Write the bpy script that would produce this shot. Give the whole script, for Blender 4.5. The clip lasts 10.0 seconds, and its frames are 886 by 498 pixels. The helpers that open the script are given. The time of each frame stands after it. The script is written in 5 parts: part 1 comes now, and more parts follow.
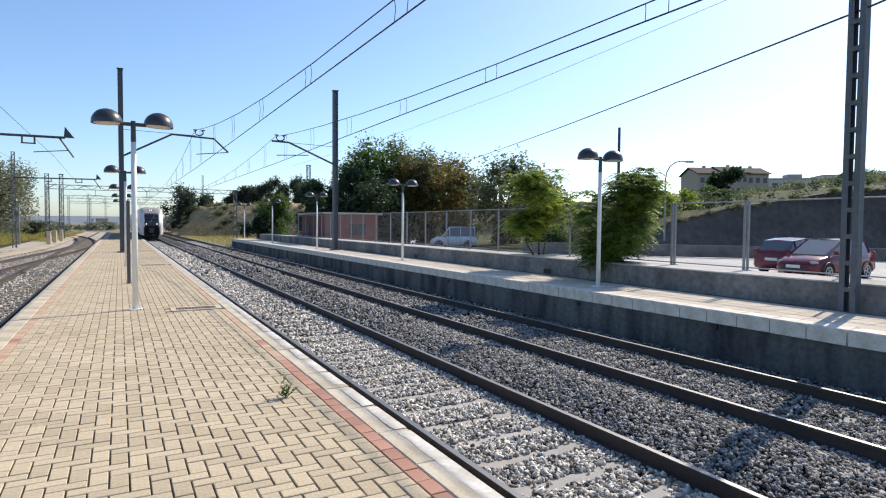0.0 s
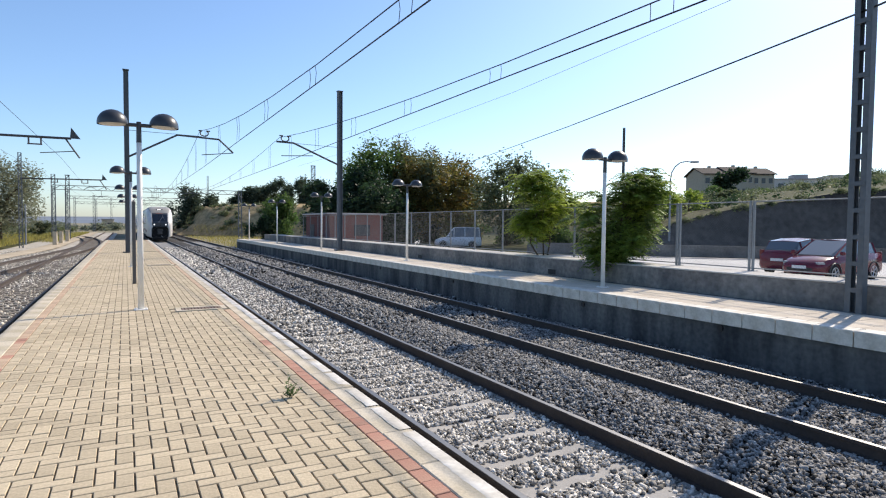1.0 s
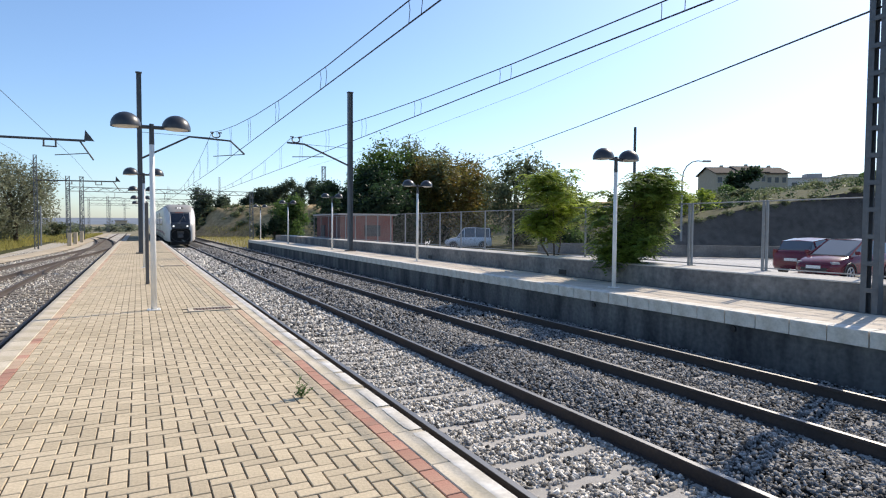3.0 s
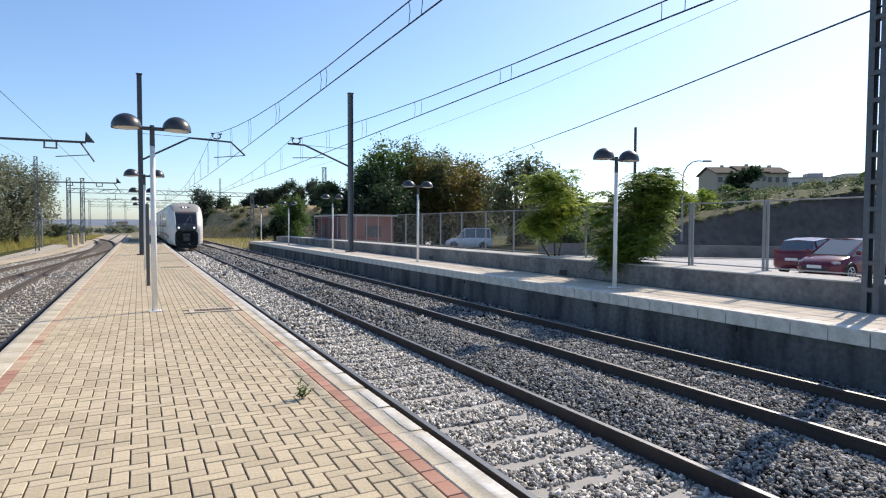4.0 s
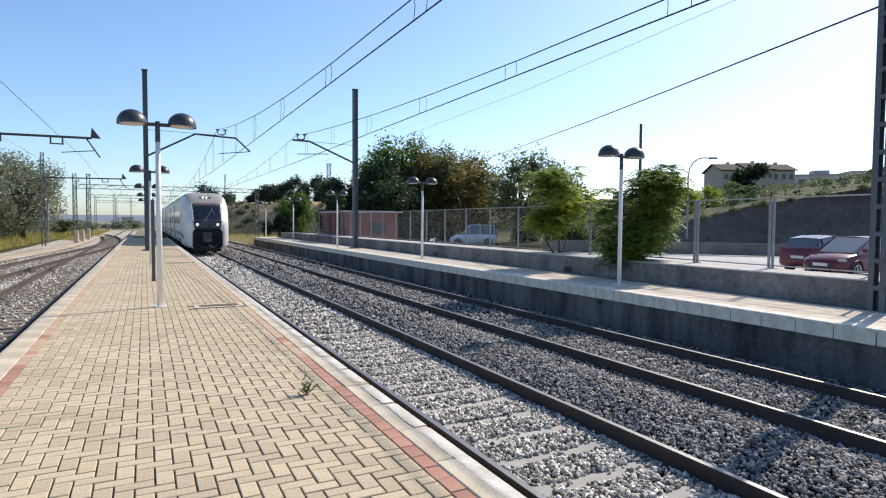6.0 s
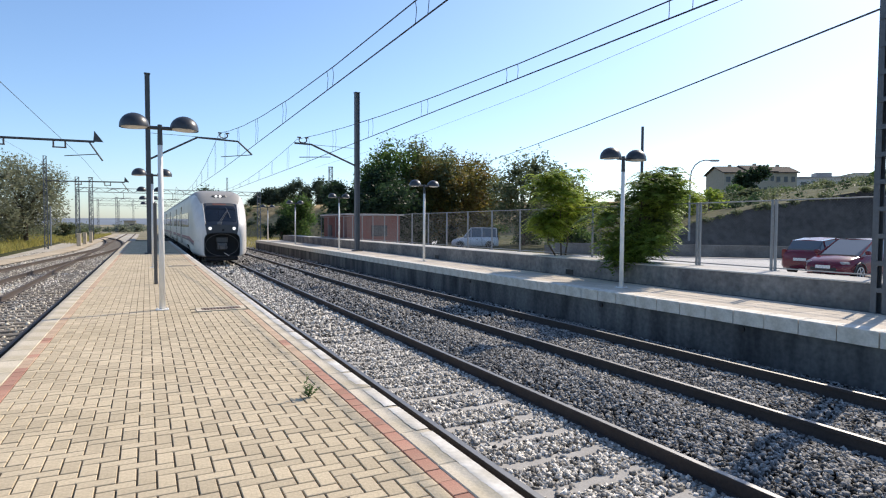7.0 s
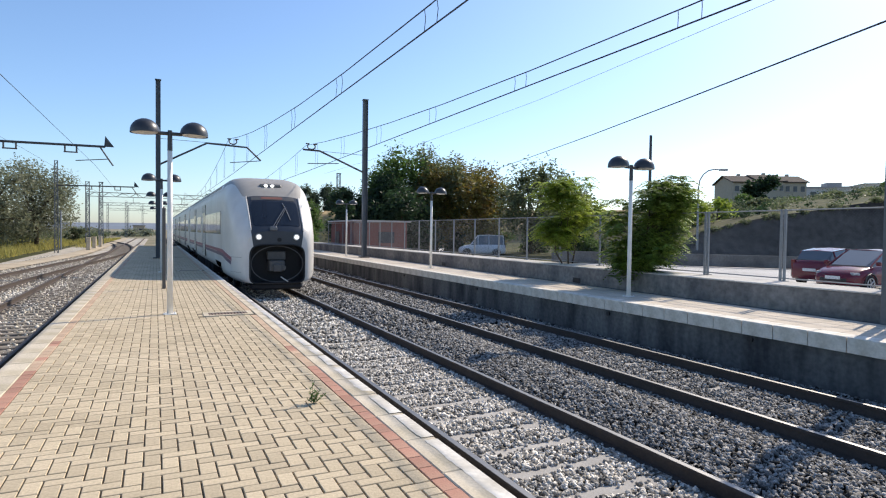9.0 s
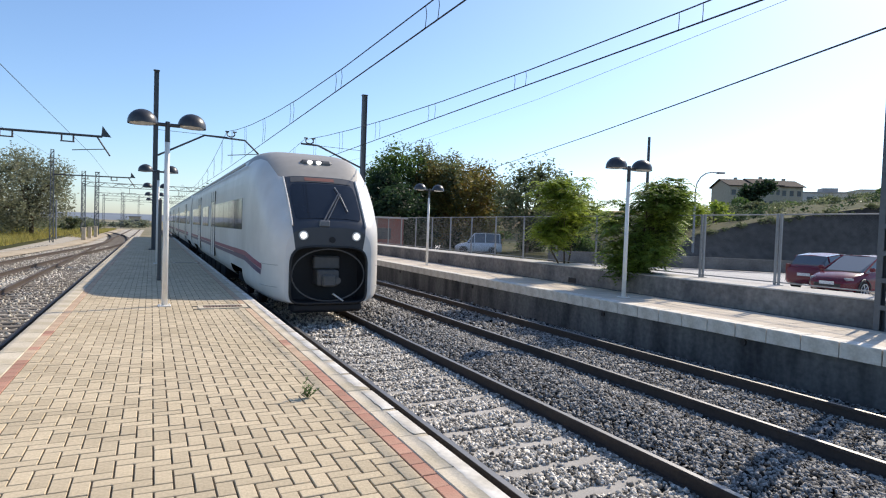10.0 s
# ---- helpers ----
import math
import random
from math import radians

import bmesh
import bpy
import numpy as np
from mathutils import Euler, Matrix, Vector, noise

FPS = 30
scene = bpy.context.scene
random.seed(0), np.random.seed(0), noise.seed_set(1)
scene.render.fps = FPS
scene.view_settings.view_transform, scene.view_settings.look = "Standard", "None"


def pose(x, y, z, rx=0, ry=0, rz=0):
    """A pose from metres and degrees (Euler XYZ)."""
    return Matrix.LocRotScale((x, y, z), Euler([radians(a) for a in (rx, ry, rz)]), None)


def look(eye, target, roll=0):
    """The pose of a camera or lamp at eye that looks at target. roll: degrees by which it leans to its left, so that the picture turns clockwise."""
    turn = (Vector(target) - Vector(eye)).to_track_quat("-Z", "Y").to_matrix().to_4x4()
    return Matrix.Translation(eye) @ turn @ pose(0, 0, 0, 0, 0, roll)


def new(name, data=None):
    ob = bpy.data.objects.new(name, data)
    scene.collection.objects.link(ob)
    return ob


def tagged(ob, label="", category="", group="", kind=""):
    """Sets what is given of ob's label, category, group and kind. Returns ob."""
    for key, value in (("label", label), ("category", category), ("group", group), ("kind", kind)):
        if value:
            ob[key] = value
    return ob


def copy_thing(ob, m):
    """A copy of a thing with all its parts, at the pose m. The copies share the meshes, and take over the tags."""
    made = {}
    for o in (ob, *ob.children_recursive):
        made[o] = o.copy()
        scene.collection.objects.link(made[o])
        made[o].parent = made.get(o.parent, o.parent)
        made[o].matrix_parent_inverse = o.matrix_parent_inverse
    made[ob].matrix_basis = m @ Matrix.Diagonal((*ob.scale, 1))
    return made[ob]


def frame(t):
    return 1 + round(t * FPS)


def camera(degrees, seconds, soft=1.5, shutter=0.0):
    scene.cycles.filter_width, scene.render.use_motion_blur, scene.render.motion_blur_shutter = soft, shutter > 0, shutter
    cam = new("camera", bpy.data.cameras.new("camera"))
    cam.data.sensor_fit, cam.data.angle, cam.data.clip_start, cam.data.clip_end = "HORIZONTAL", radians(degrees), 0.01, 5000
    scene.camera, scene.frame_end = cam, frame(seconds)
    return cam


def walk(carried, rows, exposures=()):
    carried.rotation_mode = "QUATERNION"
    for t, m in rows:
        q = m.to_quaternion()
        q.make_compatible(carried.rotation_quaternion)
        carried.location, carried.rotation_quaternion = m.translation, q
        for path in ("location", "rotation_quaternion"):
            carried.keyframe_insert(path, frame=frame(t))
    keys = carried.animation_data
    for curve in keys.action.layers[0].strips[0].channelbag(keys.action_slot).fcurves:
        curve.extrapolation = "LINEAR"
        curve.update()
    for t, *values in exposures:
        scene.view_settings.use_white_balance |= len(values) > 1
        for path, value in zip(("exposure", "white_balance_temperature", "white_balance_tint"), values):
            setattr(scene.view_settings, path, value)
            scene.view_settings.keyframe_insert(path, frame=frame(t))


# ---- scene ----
# ---------------------------------------------------------------- camera
cam = camera(74.02, 10.0, soft=1.15)
EYE = 1.58
PATH = [
    (0.0, -28.824, -2.381, -0.471), (0.5, -28.705, -2.157, -0.556), (1.0, -28.402, -2.34, -0.472),
    (1.5, -28.448, -2.124, -0.505), (2.0, -26.861, -2.284, -0.799), (2.5, -27.328, -2.32, -0.431),
    (4.0, -27.352, -2.251, -0.196), (4.5, -27.262, -2.075, -0.129), (5.0, -27.069, -2.072, -0.301),
    (5.5, -27.002, -2.608, -0.405), (7.0, -26.748, -2.318, -0.274), (7.5, -26.797, -2.132, -0.369),
    (8.0, -26.766, -2.216, -0.333), (8.5, -26.748, -2.106, -0.204), (9.0, -26.061, -1.628, -0.751),
    (9.5, -26.027, -2.147, -1.637), (10.0, -26.378, -1.883, -1.928)]
walk(cam, [(t, pose(0, 0, EYE, 90 + p, r, y)) for t, y, p, r in PATH])

# ---------------------------------------------------------------- sky and sun
SUN_DIR = Vector((0.95, 0.31, 0.0)).normalized()
SUN_EL = radians(40)
world = bpy.data.worlds.new("sky")
scene.world = world
world.use_nodes = True
wn = world.node_tree.nodes
sky = wn.new("ShaderNodeTexSky")
sky.sky_type = "NISHITA"
sky.sun_disc = False
sky.sun_elevation = SUN_EL
sky.sun_rotation = math.atan2(SUN_DIR.x, SUN_DIR.y)
sky.air_density, sky.dust_density, sky.ozone_density, sky.altitude = 1.0, 0.95, 5.2, 300
world.node_tree.links.new(sky.outputs[0], wn["Background"].inputs[0])
wn["Background"].inputs[1].default_value = 0.195
sun = new("sun", bpy.data.lights.new("sun", "SUN"))
sun.data.energy, sun.data.angle, sun.data.color = 5.4, radians(0.55), (1.0, 0.89, 0.745)
toward = Vector((SUN_DIR.x * math.cos(SUN_EL), SUN_DIR.y * math.cos(SUN_EL), math.sin(SUN_EL)))
sun.matrix_world = look(toward * 60, (0, 0, 0))
scene.view_settings.exposure = 0.0


# ---------------------------------------------------------------- materials
def material(name, color, rough=0.8, metal=0.0, vary=0.15, grain=30.0, patch=0.6, bump=0.15, tint=None,
             island=0.0, emit=0.0, spec=0.5, streak=1.0):
    """A surface with fine grain, broad stains and relief; tint is the colour of its stains."""
    m = bpy.data.materials.new(name)
    m.use_nodes = True
    n, l = m.node_tree.nodes, m.node_tree.links
    b = n["Principled BSDF"]
    b.inputs["Roughness"].default_value, b.inputs["Metallic"].default_value = rough, metal
    b.inputs["Specular IOR Level"].default_value = spec if rough < 0.84 else 0.12
    co = n.new("ShaderNodeTexCoord")
    fine, broad = n.new("ShaderNodeTexNoise"), n.new("ShaderNodeTexNoise")
    fine.inputs["Scale"].default_value, fine.inputs["Detail"].default_value = grain, 4
    broad.inputs["Scale"].default_value, broad.inputs["Detail"].default_value = patch, 5
    l.new(co.outputs["Object"], fine.inputs["Vector"])
    run = n.new("ShaderNodeMapping")
    run.inputs["Scale"].default_value = (1, 1, streak)
    l.new(co.outputs["Object"], run.inputs["Vector"])
    l.new(run.outputs[0], broad.inputs["Vector"])
    ramp = n.new("ShaderNodeMapRange")
    ramp.inputs[1].default_value, ramp.inputs[2].default_value = 0.35, 0.7
    l.new(broad.outputs[0], ramp.inputs[0])
    mix = n.new("ShaderNodeMixRGB")
    mix.inputs[1].default_value = (*color, 1)
    mix.inputs[2].default_value = (*(tint or [c * (1 - vary) for c in color]), 1)
    l.new(ramp.outputs[0], mix.inputs[0])
    val = n.new("ShaderNodeHueSaturation")
    span = n.new("ShaderNodeMapRange")
    span.inputs[1].default_value, span.inputs[2].default_value = 0.25, 0.75
    span.inputs[3].default_value, span.inputs[4].default_value = 1 - vary, 1 + vary
    l.new(fine.outputs[0], span.inputs[0])
    last = span.outputs[0]
    if island:
        info, geo, add = n.new("ShaderNodeObjectInfo"), n.new("ShaderNodeNewGeometry"), n.new("ShaderNodeMath")
        add.operation = "ADD"
        l.new(info.outputs["Random"], add.inputs[0])
        l.new(geo.outputs["Random Per Island"], add.inputs[1])
        frac = n.new("ShaderNodeMath")
        frac.operation = "FRACT"
        l.new(add.outputs[0], frac.inputs[0])
        each = n.new("ShaderNodeMapRange")
        each.inputs[3].default_value, each.inputs[4].default_value = 1 - island, 1 + island
        l.new(frac.outputs[0], each.inputs[0])
        times = n.new("ShaderNodeMath")
        times.operation = "MULTIPLY"
        l.new(each.outputs[0], times.inputs[0])
        l.new(last, times.inputs[1])
        last = times.outputs[0]
    l.new(last, val.inputs["Value"])
    l.new(mix.outputs[0], val.inputs["Color"])
    l.new(val.outputs[0], b.inputs["Base Color"])
    if bump:
        bn = n.new("ShaderNodeBump")
        bn.inputs["Strength"].default_value, bn.inputs["Distance"].default_value = bump, 0.01
        l.new(fine.outputs[0], bn.inputs["Height"])
        l.new(bn.outputs[0], b.inputs["Normal"])
    if emit:
        b.inputs["Emission Color"].default_value = (*color, 1)
        b.inputs["Emission Strength"].default_value = emit
    return m


def leaf_material(name, color, tint, gloss=0.58):
    m = material(name, color, gloss, 0, 0.25, 3.0, 0.9, 0, tint, island=0.35)
    n, l = m.node_tree.nodes, m.node_tree.links
    b = n["Principled BSDF"]
    glow = n.new("ShaderNodeBsdfTranslucent")
    src = b.inputs["Base Color"].links[0].from_socket
    l.new(src, glow.inputs[0])
    mix = n.new("ShaderNodeMixShader")
    mix.inputs[0].default_value = 0.5
    l.new(b.outputs[0], mix.inputs[1])
    l.new(glow.outputs[0], mix.inputs[2])
    l.new(mix.outputs[0], n["Material Output"].inputs[0])
    return m


M = {
    "paver": material("cream_paver", (0.55, 0.452, 0.312), 0.85, vary=0.14, grain=40, patch=0.7, bump=0.5, tint=(0.485, 0.395, 0.265), island=0.12),
    "sand": material("joint_sand", (0.13, 0.105, 0.075), 0.95, vary=0.3, grain=90),
    "red_brick": material("red_paver", (0.40, 0.185, 0.135), 0.85, vary=0.15, grain=60, patch=0.5, bump=0.25, tint=(0.47, 0.31, 0.22), island=0.14),
    "red_faded": material("worn_red_paver", (0.50, 0.335, 0.23), 0.85, vary=0.15, grain=60, patch=0.6, bump=0.25, tint=(0.54, 0.42, 0.29), island=0.1),
    "edge_stone": material("edge_stone", (0.62, 0.54, 0.42), 0.85, vary=0.14, grain=40, patch=2.2, bump=0.35, tint=(0.47, 0.40, 0.28), island=0.09),
    "white_paint": material("worn_white_paint", (0.75, 0.70, 0.615), 0.8, vary=0.12, grain=25, patch=4, bump=0.2, tint=(0.52, 0.47, 0.38)),
    "concrete": material("weathered_concrete", (0.20, 0.19, 0.175), 0.9, vary=0.25, grain=14, patch=0.9, bump=0.5, tint=(0.095, 0.09, 0.085)),
    "stained": material("stained_concrete", (0.165, 0.16, 0.15), 0.9, vary=0.25, grain=12, patch=2.2, bump=0.5, tint=(0.05, 0.05, 0.052), streak=0.22),
    "rough_wall": material("rough_grey_render", (0.25, 0.232, 0.21), 0.9, vary=0.3, grain=9, patch=1.1, bump=0.9, tint=(0.105, 0.103, 0.105), streak=0.6),
    "plat2": material("pale_paving", (0.62, 0.545, 0.445), 0.85, vary=0.1, grain=40, patch=0.5, bump=0.25, tint=(0.54, 0.465, 0.37), island=0.08),
    "sleeper": material("sleeper_concrete", (0.42, 0.40, 0.37), 0.9, vary=0.12, grain=50, patch=2, bump=0.3, tint=(0.34, 0.315, 0.28), island=0.08),
    "wood_sleeper": material("old_timber", (0.23, 0.20, 0.165), 0.9, vary=0.25, grain=25, patch=2, bump=0.4),
    "stone": material("ballast_stone", (0.262, 0.252, 0.235), 0.85, vary=0.2, grain=60, patch=8, bump=0.3, tint=(0.165, 0.158, 0.15), island=0.98),
    "stone_pale": material("pale_dusty_ballast", (0.56, 0.53, 0.475), 0.85, vary=0.2, grain=60, patch=8, bump=0.3, tint=(0.34, 0.315, 0.28), island=0.8),
    "stone_brown": material("brown_ballast", (0.56, 0.53, 0.47), 0.9, vary=0.2, grain=50, patch=0.5, bump=0.3, tint=(0.42, 0.37, 0.29), island=0.6),
    # near-black bed colour supplies the shade in gaps between the stones
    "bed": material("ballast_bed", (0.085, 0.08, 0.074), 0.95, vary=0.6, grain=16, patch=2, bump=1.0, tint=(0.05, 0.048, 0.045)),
    "bed_brown": material("dirty_bed", (0.48, 0.45, 0.40), 0.95, vary=0.4, grain=14, patch=0.35, bump=1.0, tint=(0.36, 0.31, 0.235)),
    "rail_side": material("rusty_rail", (0.055, 0.043, 0.036), 0.75, 0.0, vary=0.25, grain=40, patch=2, bump=0.2),
    "rail_top": material("polished_rail", (0.27, 0.265, 0.26), 0.55, 1.0, vary=0.05, grain=20, bump=0.02),
    "rail_rust": material("brown_rail", (0.085, 0.065, 0.054), 0.75, 0.1, vary=0.2, grain=40, bump=0.2),
    "mast": material("galvanised_mast", (0.125, 0.138, 0.15), 0.6, 0.35, vary=0.12, grain=12, patch=1, bump=0.05),
    "dark_mast": material("dark_steel", (0.075, 0.08, 0.085), 0.6, 0.3, vary=0.2, grain=12, bump=0.05),
    "wire": material("copper_wire", (0.035, 0.033, 0.032), 0.6, 0.4, vary=0.1, bump=0),
    "insulator": material("brown_insulator", (0.10, 0.07, 0.06), 0.35, 0, vary=0.1, bump=0),
    "lamp_white": material("cream_lamp_paint", (0.84, 0.82, 0.77), 0.5, 0, vary=0.05, grain=8, patch=1.5, bump=0.03, tint=(0.74, 0.71, 0.65)),
    "lamp_black": material("black_lamp_paint", (0.035, 0.036, 0.04), 0.38, 0, vary=0.12, grain=10, bump=0.03, spec=0.6),
    "lamp_glass": material("milky_glass", (0.62, 0.60, 0.56), 0.35, 0, vary=0.06, grain=12, bump=0),
    "mesh": material("dull_mesh_wire", (0.10, 0.11, 0.12), 0.7, 0.2, vary=0.1, grain=15, bump=0),
    "fence": material("fence_grey", (0.27, 0.28, 0.285), 0.6, 0.3, vary=0.12, grain=15, bump=0.05),
    "coping": material("pale_cement", (0.60, 0.57, 0.52), 0.9, vary=0.15, grain=20, patch=0.7, bump=0.4, tint=(0.44, 0.41, 0.37)),
    "asphalt": material("pale_concrete_yard", (0.56, 0.545, 0.52), 0.9, vary=0.1, grain=30, patch=0.25, bump=0.2, tint=(0.46, 0.445, 0.42)),
    "earth": material("dry_earth", (0.29, 0.25, 0.185), 0.95, vary=0.35, grain=3, patch=0.15, bump=0.8, tint=(0.17, 0.16, 0.085)),
    "ochre": material("ochre_bank", (0.40, 0.29, 0.15), 0.95, vary=0.4, grain=1.5, patch=0.11, bump=1.0, tint=(0.17, 0.145, 0.085)),
    # bank colour is lowered to deepen the shade on its steep face
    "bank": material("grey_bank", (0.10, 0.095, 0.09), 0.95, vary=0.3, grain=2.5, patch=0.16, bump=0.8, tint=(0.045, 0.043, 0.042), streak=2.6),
    "hill_grass": material("dry_grass_hill", (0.095, 0.09, 0.042), 0.95, vary=0.6, grain=1.3, patch=0.2, bump=1.0, tint=(0.045, 0.055, 0.022)),
    # distance haze is put into the hills' blue-grey base colour
    "far_hill": material("haze_tinted_hill", (0.20, 0.23, 0.27), 1.0, vary=0.08, grain=0.02, patch=0.005, bump=0),
    "path": material("sandy_path", (0.50, 0.42, 0.31), 0.95, vary=0.15, grain=8, patch=0.4, bump=0.4, tint=(0.38, 0.31, 0.22)),
    "bark": material("bark", (0.11, 0.085, 0.06), 0.95, vary=0.25, grain=20, patch=3, bump=0.6),
    "leaf_fresh": leaf_material("fresh_leaves", (0.37, 0.44, 0.06), (0.17, 0.25, 0.04)),
    "leaf_wall": leaf_material("feathered_leaves", (0.235, 0.31, 0.05), (0.07, 0.14, 0.03)),
    "leaf_mid": leaf_material("green_leaves", (0.12, 0.19, 0.045), (0.065, 0.12, 0.03)),
    "leaf_dark": leaf_material("dark_leaves", (0.04, 0.075, 0.03), (0.025, 0.05, 0.02)),
    # leaf_far and leaf_haze carry distance haze in their pale leaf colours
    "leaf_far": leaf_material("haze_tinted_pine_needles", (0.085, 0.115, 0.07), (0.06, 0.085, 0.055), 0.8),
    "leaf_grey": leaf_material("grey_green_leaves", (0.235, 0.245, 0.15), (0.16, 0.17, 0.10)),
    "leaf_haze": leaf_material("haze_tinted_scrub", (0.22, 0.24, 0.17), (0.17, 0.19, 0.13), 0.8),
    "leaf_autumn": leaf_material("autumn_leaves", (0.14, 0.15, 0.035), (0.21, 0.13, 0.035)),
    "leaf_olive": leaf_material("olive_leaves", (0.17, 0.195, 0.095), (0.115, 0.14, 0.065)),
    "grass": leaf_material("dry_grass", (0.42, 0.35, 0.09), (0.26, 0.25, 0.06), 0.7),
    "train_white": material("white_train_paint", (0.72, 0.68, 0.625), 0.36, 0, vary=0.05, grain=3, patch=0.8, bump=0.02, tint=(0.59, 0.55, 0.49), streak=0.35),
    "train_grey": material("grey_train_paint", (0.34, 0.315, 0.28), 0.5, 0, vary=0.06, grain=6, patch=1, bump=0.01),
    "train_mask": material("dark_mask_paint", (0.045, 0.05, 0.062), 0.3, 0, vary=0.06, grain=6, bump=0.01),
    "train_black": material("coupler_black", (0.012, 0.012, 0.014), 0.7, 0, vary=0.2, grain=20, bump=0.1),
    "train_glass": material("tinted_glass", (0.012, 0.016, 0.024), 0.08, 0, vary=0.03, grain=5, bump=0, spec=0.5),
    "side_glass": material("side_glass", (0.05, 0.055, 0.065), 0.07, 0, vary=0.06, grain=5, bump=0, spec=0.7),
    "train_under": material("underframe", (0.03, 0.028, 0.027), 0.85, 0, vary=0.3, grain=12, bump=0.2),
    "magenta": material("magenta_stripe", (0.24, 0.03, 0.085), 0.35, 0, vary=0.04, bump=0),
    "purple": material("dark_purple_stripe", (0.07, 0.035, 0.10), 0.35, 0, vary=0.04, bump=0),
    "headlight": material("lit_headlight", (1.0, 0.97, 0.92), 0.2, 0, vary=0, bump=0, emit=1.4),
    "car_red": material("red_car_paint", (0.125, 0.007, 0.02), 0.2, 0.0, vary=0.04, grain=5, bump=0),
    "car_white": material("white_car_paint", (0.72, 0.73, 0.75), 0.28, 0, vary=0.03, grain=5, bump=0),
    "car_glass": material("car_glass", (0.075, 0.088, 0.10), 0.04, 0, vary=0.03, bump=0, spec=1.0),
    "tyre": material("tyre_rubber", (0.02, 0.02, 0.021), 0.85, 0, vary=0.2, bump=0.1),
    "rim": material("alloy_rim", (0.5, 0.5, 0.52), 0.35, 0.8, vary=0.05, bump=0),
    "car_lamp": material("car_lamp", (0.32, 0.33, 0.35), 0.6, 0, vary=0.1, bump=0),
    "tail_red": material("red_lens", (0.16, 0.012, 0.012), 0.3, 0, vary=0.05, bump=0),
    "plate": material("pale_plate", (0.7, 0.7, 0.68), 0.5, 0, vary=0.03, bump=0),
    "black_trim": material("black_trim", (0.015, 0.015, 0.016), 0.5, 0, vary=0.1, bump=0),
    "red_wall": material("red_shed_wall", (0.19, 0.075, 0.065), 0.85, 0, vary=0.15, grain=8, patch=0.6, bump=0.3, tint=(0.18, 0.10, 0.09)),
    "roof_sheet": material("grey_roof_sheet", (0.36, 0.34, 0.33), 0.7, 0, vary=0.12, grain=6, bump=0.2),
    "flats": material("ochre_render", (0.47, 0.395, 0.30), 0.9, 0, vary=0.08, grain=2, patch=0.1, bump=0.1),
    "flats_pale": material("pale_render", (0.55, 0.52, 0.49), 0.9, 0, vary=0.06, grain=2, patch=0.1, bump=0.1),
    "roof_tile": material("brown_roof", (0.095, 0.08, 0.07), 0.9, 0, vary=0.15, grain=4, bump=0.3),
    "window_dark": material("dark_window", (0.05, 0.055, 0.065), 0.15, 0, vary=0.05, bump=0),
    "grate": material("drain_grate", (0.22, 0.15, 0.105), 0.7, 0.2, vary=0.2, grain=30, bump=0.2),
    "board": material("dark_post_paint", (0.10, 0.095, 0.09), 0.6, 0, vary=0.12, grain=12, bump=0.05),
}


# ---------------------------------------------------------------- mesh helpers
def box(bm, c, s, rz=0.0, bevel=0.0):
    """A box about c with sides s, turned rz degrees."""
    r = bmesh.ops.create_cube(bm, size=1.0, matrix=pose(*c, 0, 0, rz) @ Matrix.Diagonal((*s, 1)))
    if bevel:
        edges = list({e for v in r["verts"] for e in v.link_edges})
        bmesh.ops.bevel(bm, geom=edges, offset=bevel, segments=1, affect="EDGES", profile=0.7)


def tube(bm, p0, p1, r0, r1=None, seg=10, cap=True):
    p0, p1 = Vector(p0), Vector(p1)
    d = p1 - p0
    m = Matrix.Translation((p0 + p1) / 2) @ d.to_track_quat("Z", "Y").to_matrix().to_4x4()
    bmesh.ops.create_cone(bm, cap_ends=cap, segments=seg, radius1=r0, radius2=r0 if r1 is None else r1, depth=d.length, matrix=m)


def polyline(bm, pts, r, seg=5):
    """One continuous tube through the points."""
    pts = [Vector(p) for p in pts]
    last, side = None, None
    for i, p in enumerate(pts):
        d = (pts[min(i + 1, len(pts) - 1)] - pts[max(i - 1, 0)]).normalized()
        side = d.orthogonal() if side is None else side - d * side.dot(d)
        side.normalize()
        other = d.cross(side)
        now = [bm.verts.new(p + r * (math.cos(a) * side + math.sin(a) * other)) for a in (2 * math.pi * k / seg for k in range(seg))]
        if last:
            for k in range(seg):
                bm.faces.new((last[k], last[(k + 1) % seg], now[(k + 1) % seg], now[k]))
        last = now


def finish(bm, name, mat, smooth=False):
    me = bpy.data.meshes.new(name)
    bm.to_mesh(me)
    bm.free()
    me.materials.append(M[mat])
    if smooth:
        me.shade_smooth()
    return me


def part(name, bm, mat, parent=None, label="", smooth=False):
    """One mesh object from a bmesh, under a thing or a part."""
    ob = new(name, finish(bm, name, mat, smooth))
    ob.parent = parent
    return tagged(ob, label)


def thing(name, label, category, group="", at=(0, 0, 0), rz=0.0, kind=""):
    ob = new(name)
    ob.matrix_basis = pose(*at, 0, 0, rz)
    ob.empty_display_size = 0.2
    return tagged(ob, label, category, group, kind)


def structure(name, bm, mat, label, category, kind="structure"):
    return tagged(new(name, finish(bm, name, mat)), label, category, kind=kind)


def soup(name, verts, faces, mat, parent=None, smooth=False):
    used = sorted({i for f in faces for i in f})
    index = {i: k for k, i in enumerate(used)}
    me = bpy.data.meshes.new(name)
    me.from_pydata([verts[i] for i in used], [], [[index[i] for i in f] for f in faces])
    me.update()
    me.materials.append(M[mat])
    if smooth:
        me.shade_smooth()
    ob = new(name, me)
    ob.parent = parent
    return ob


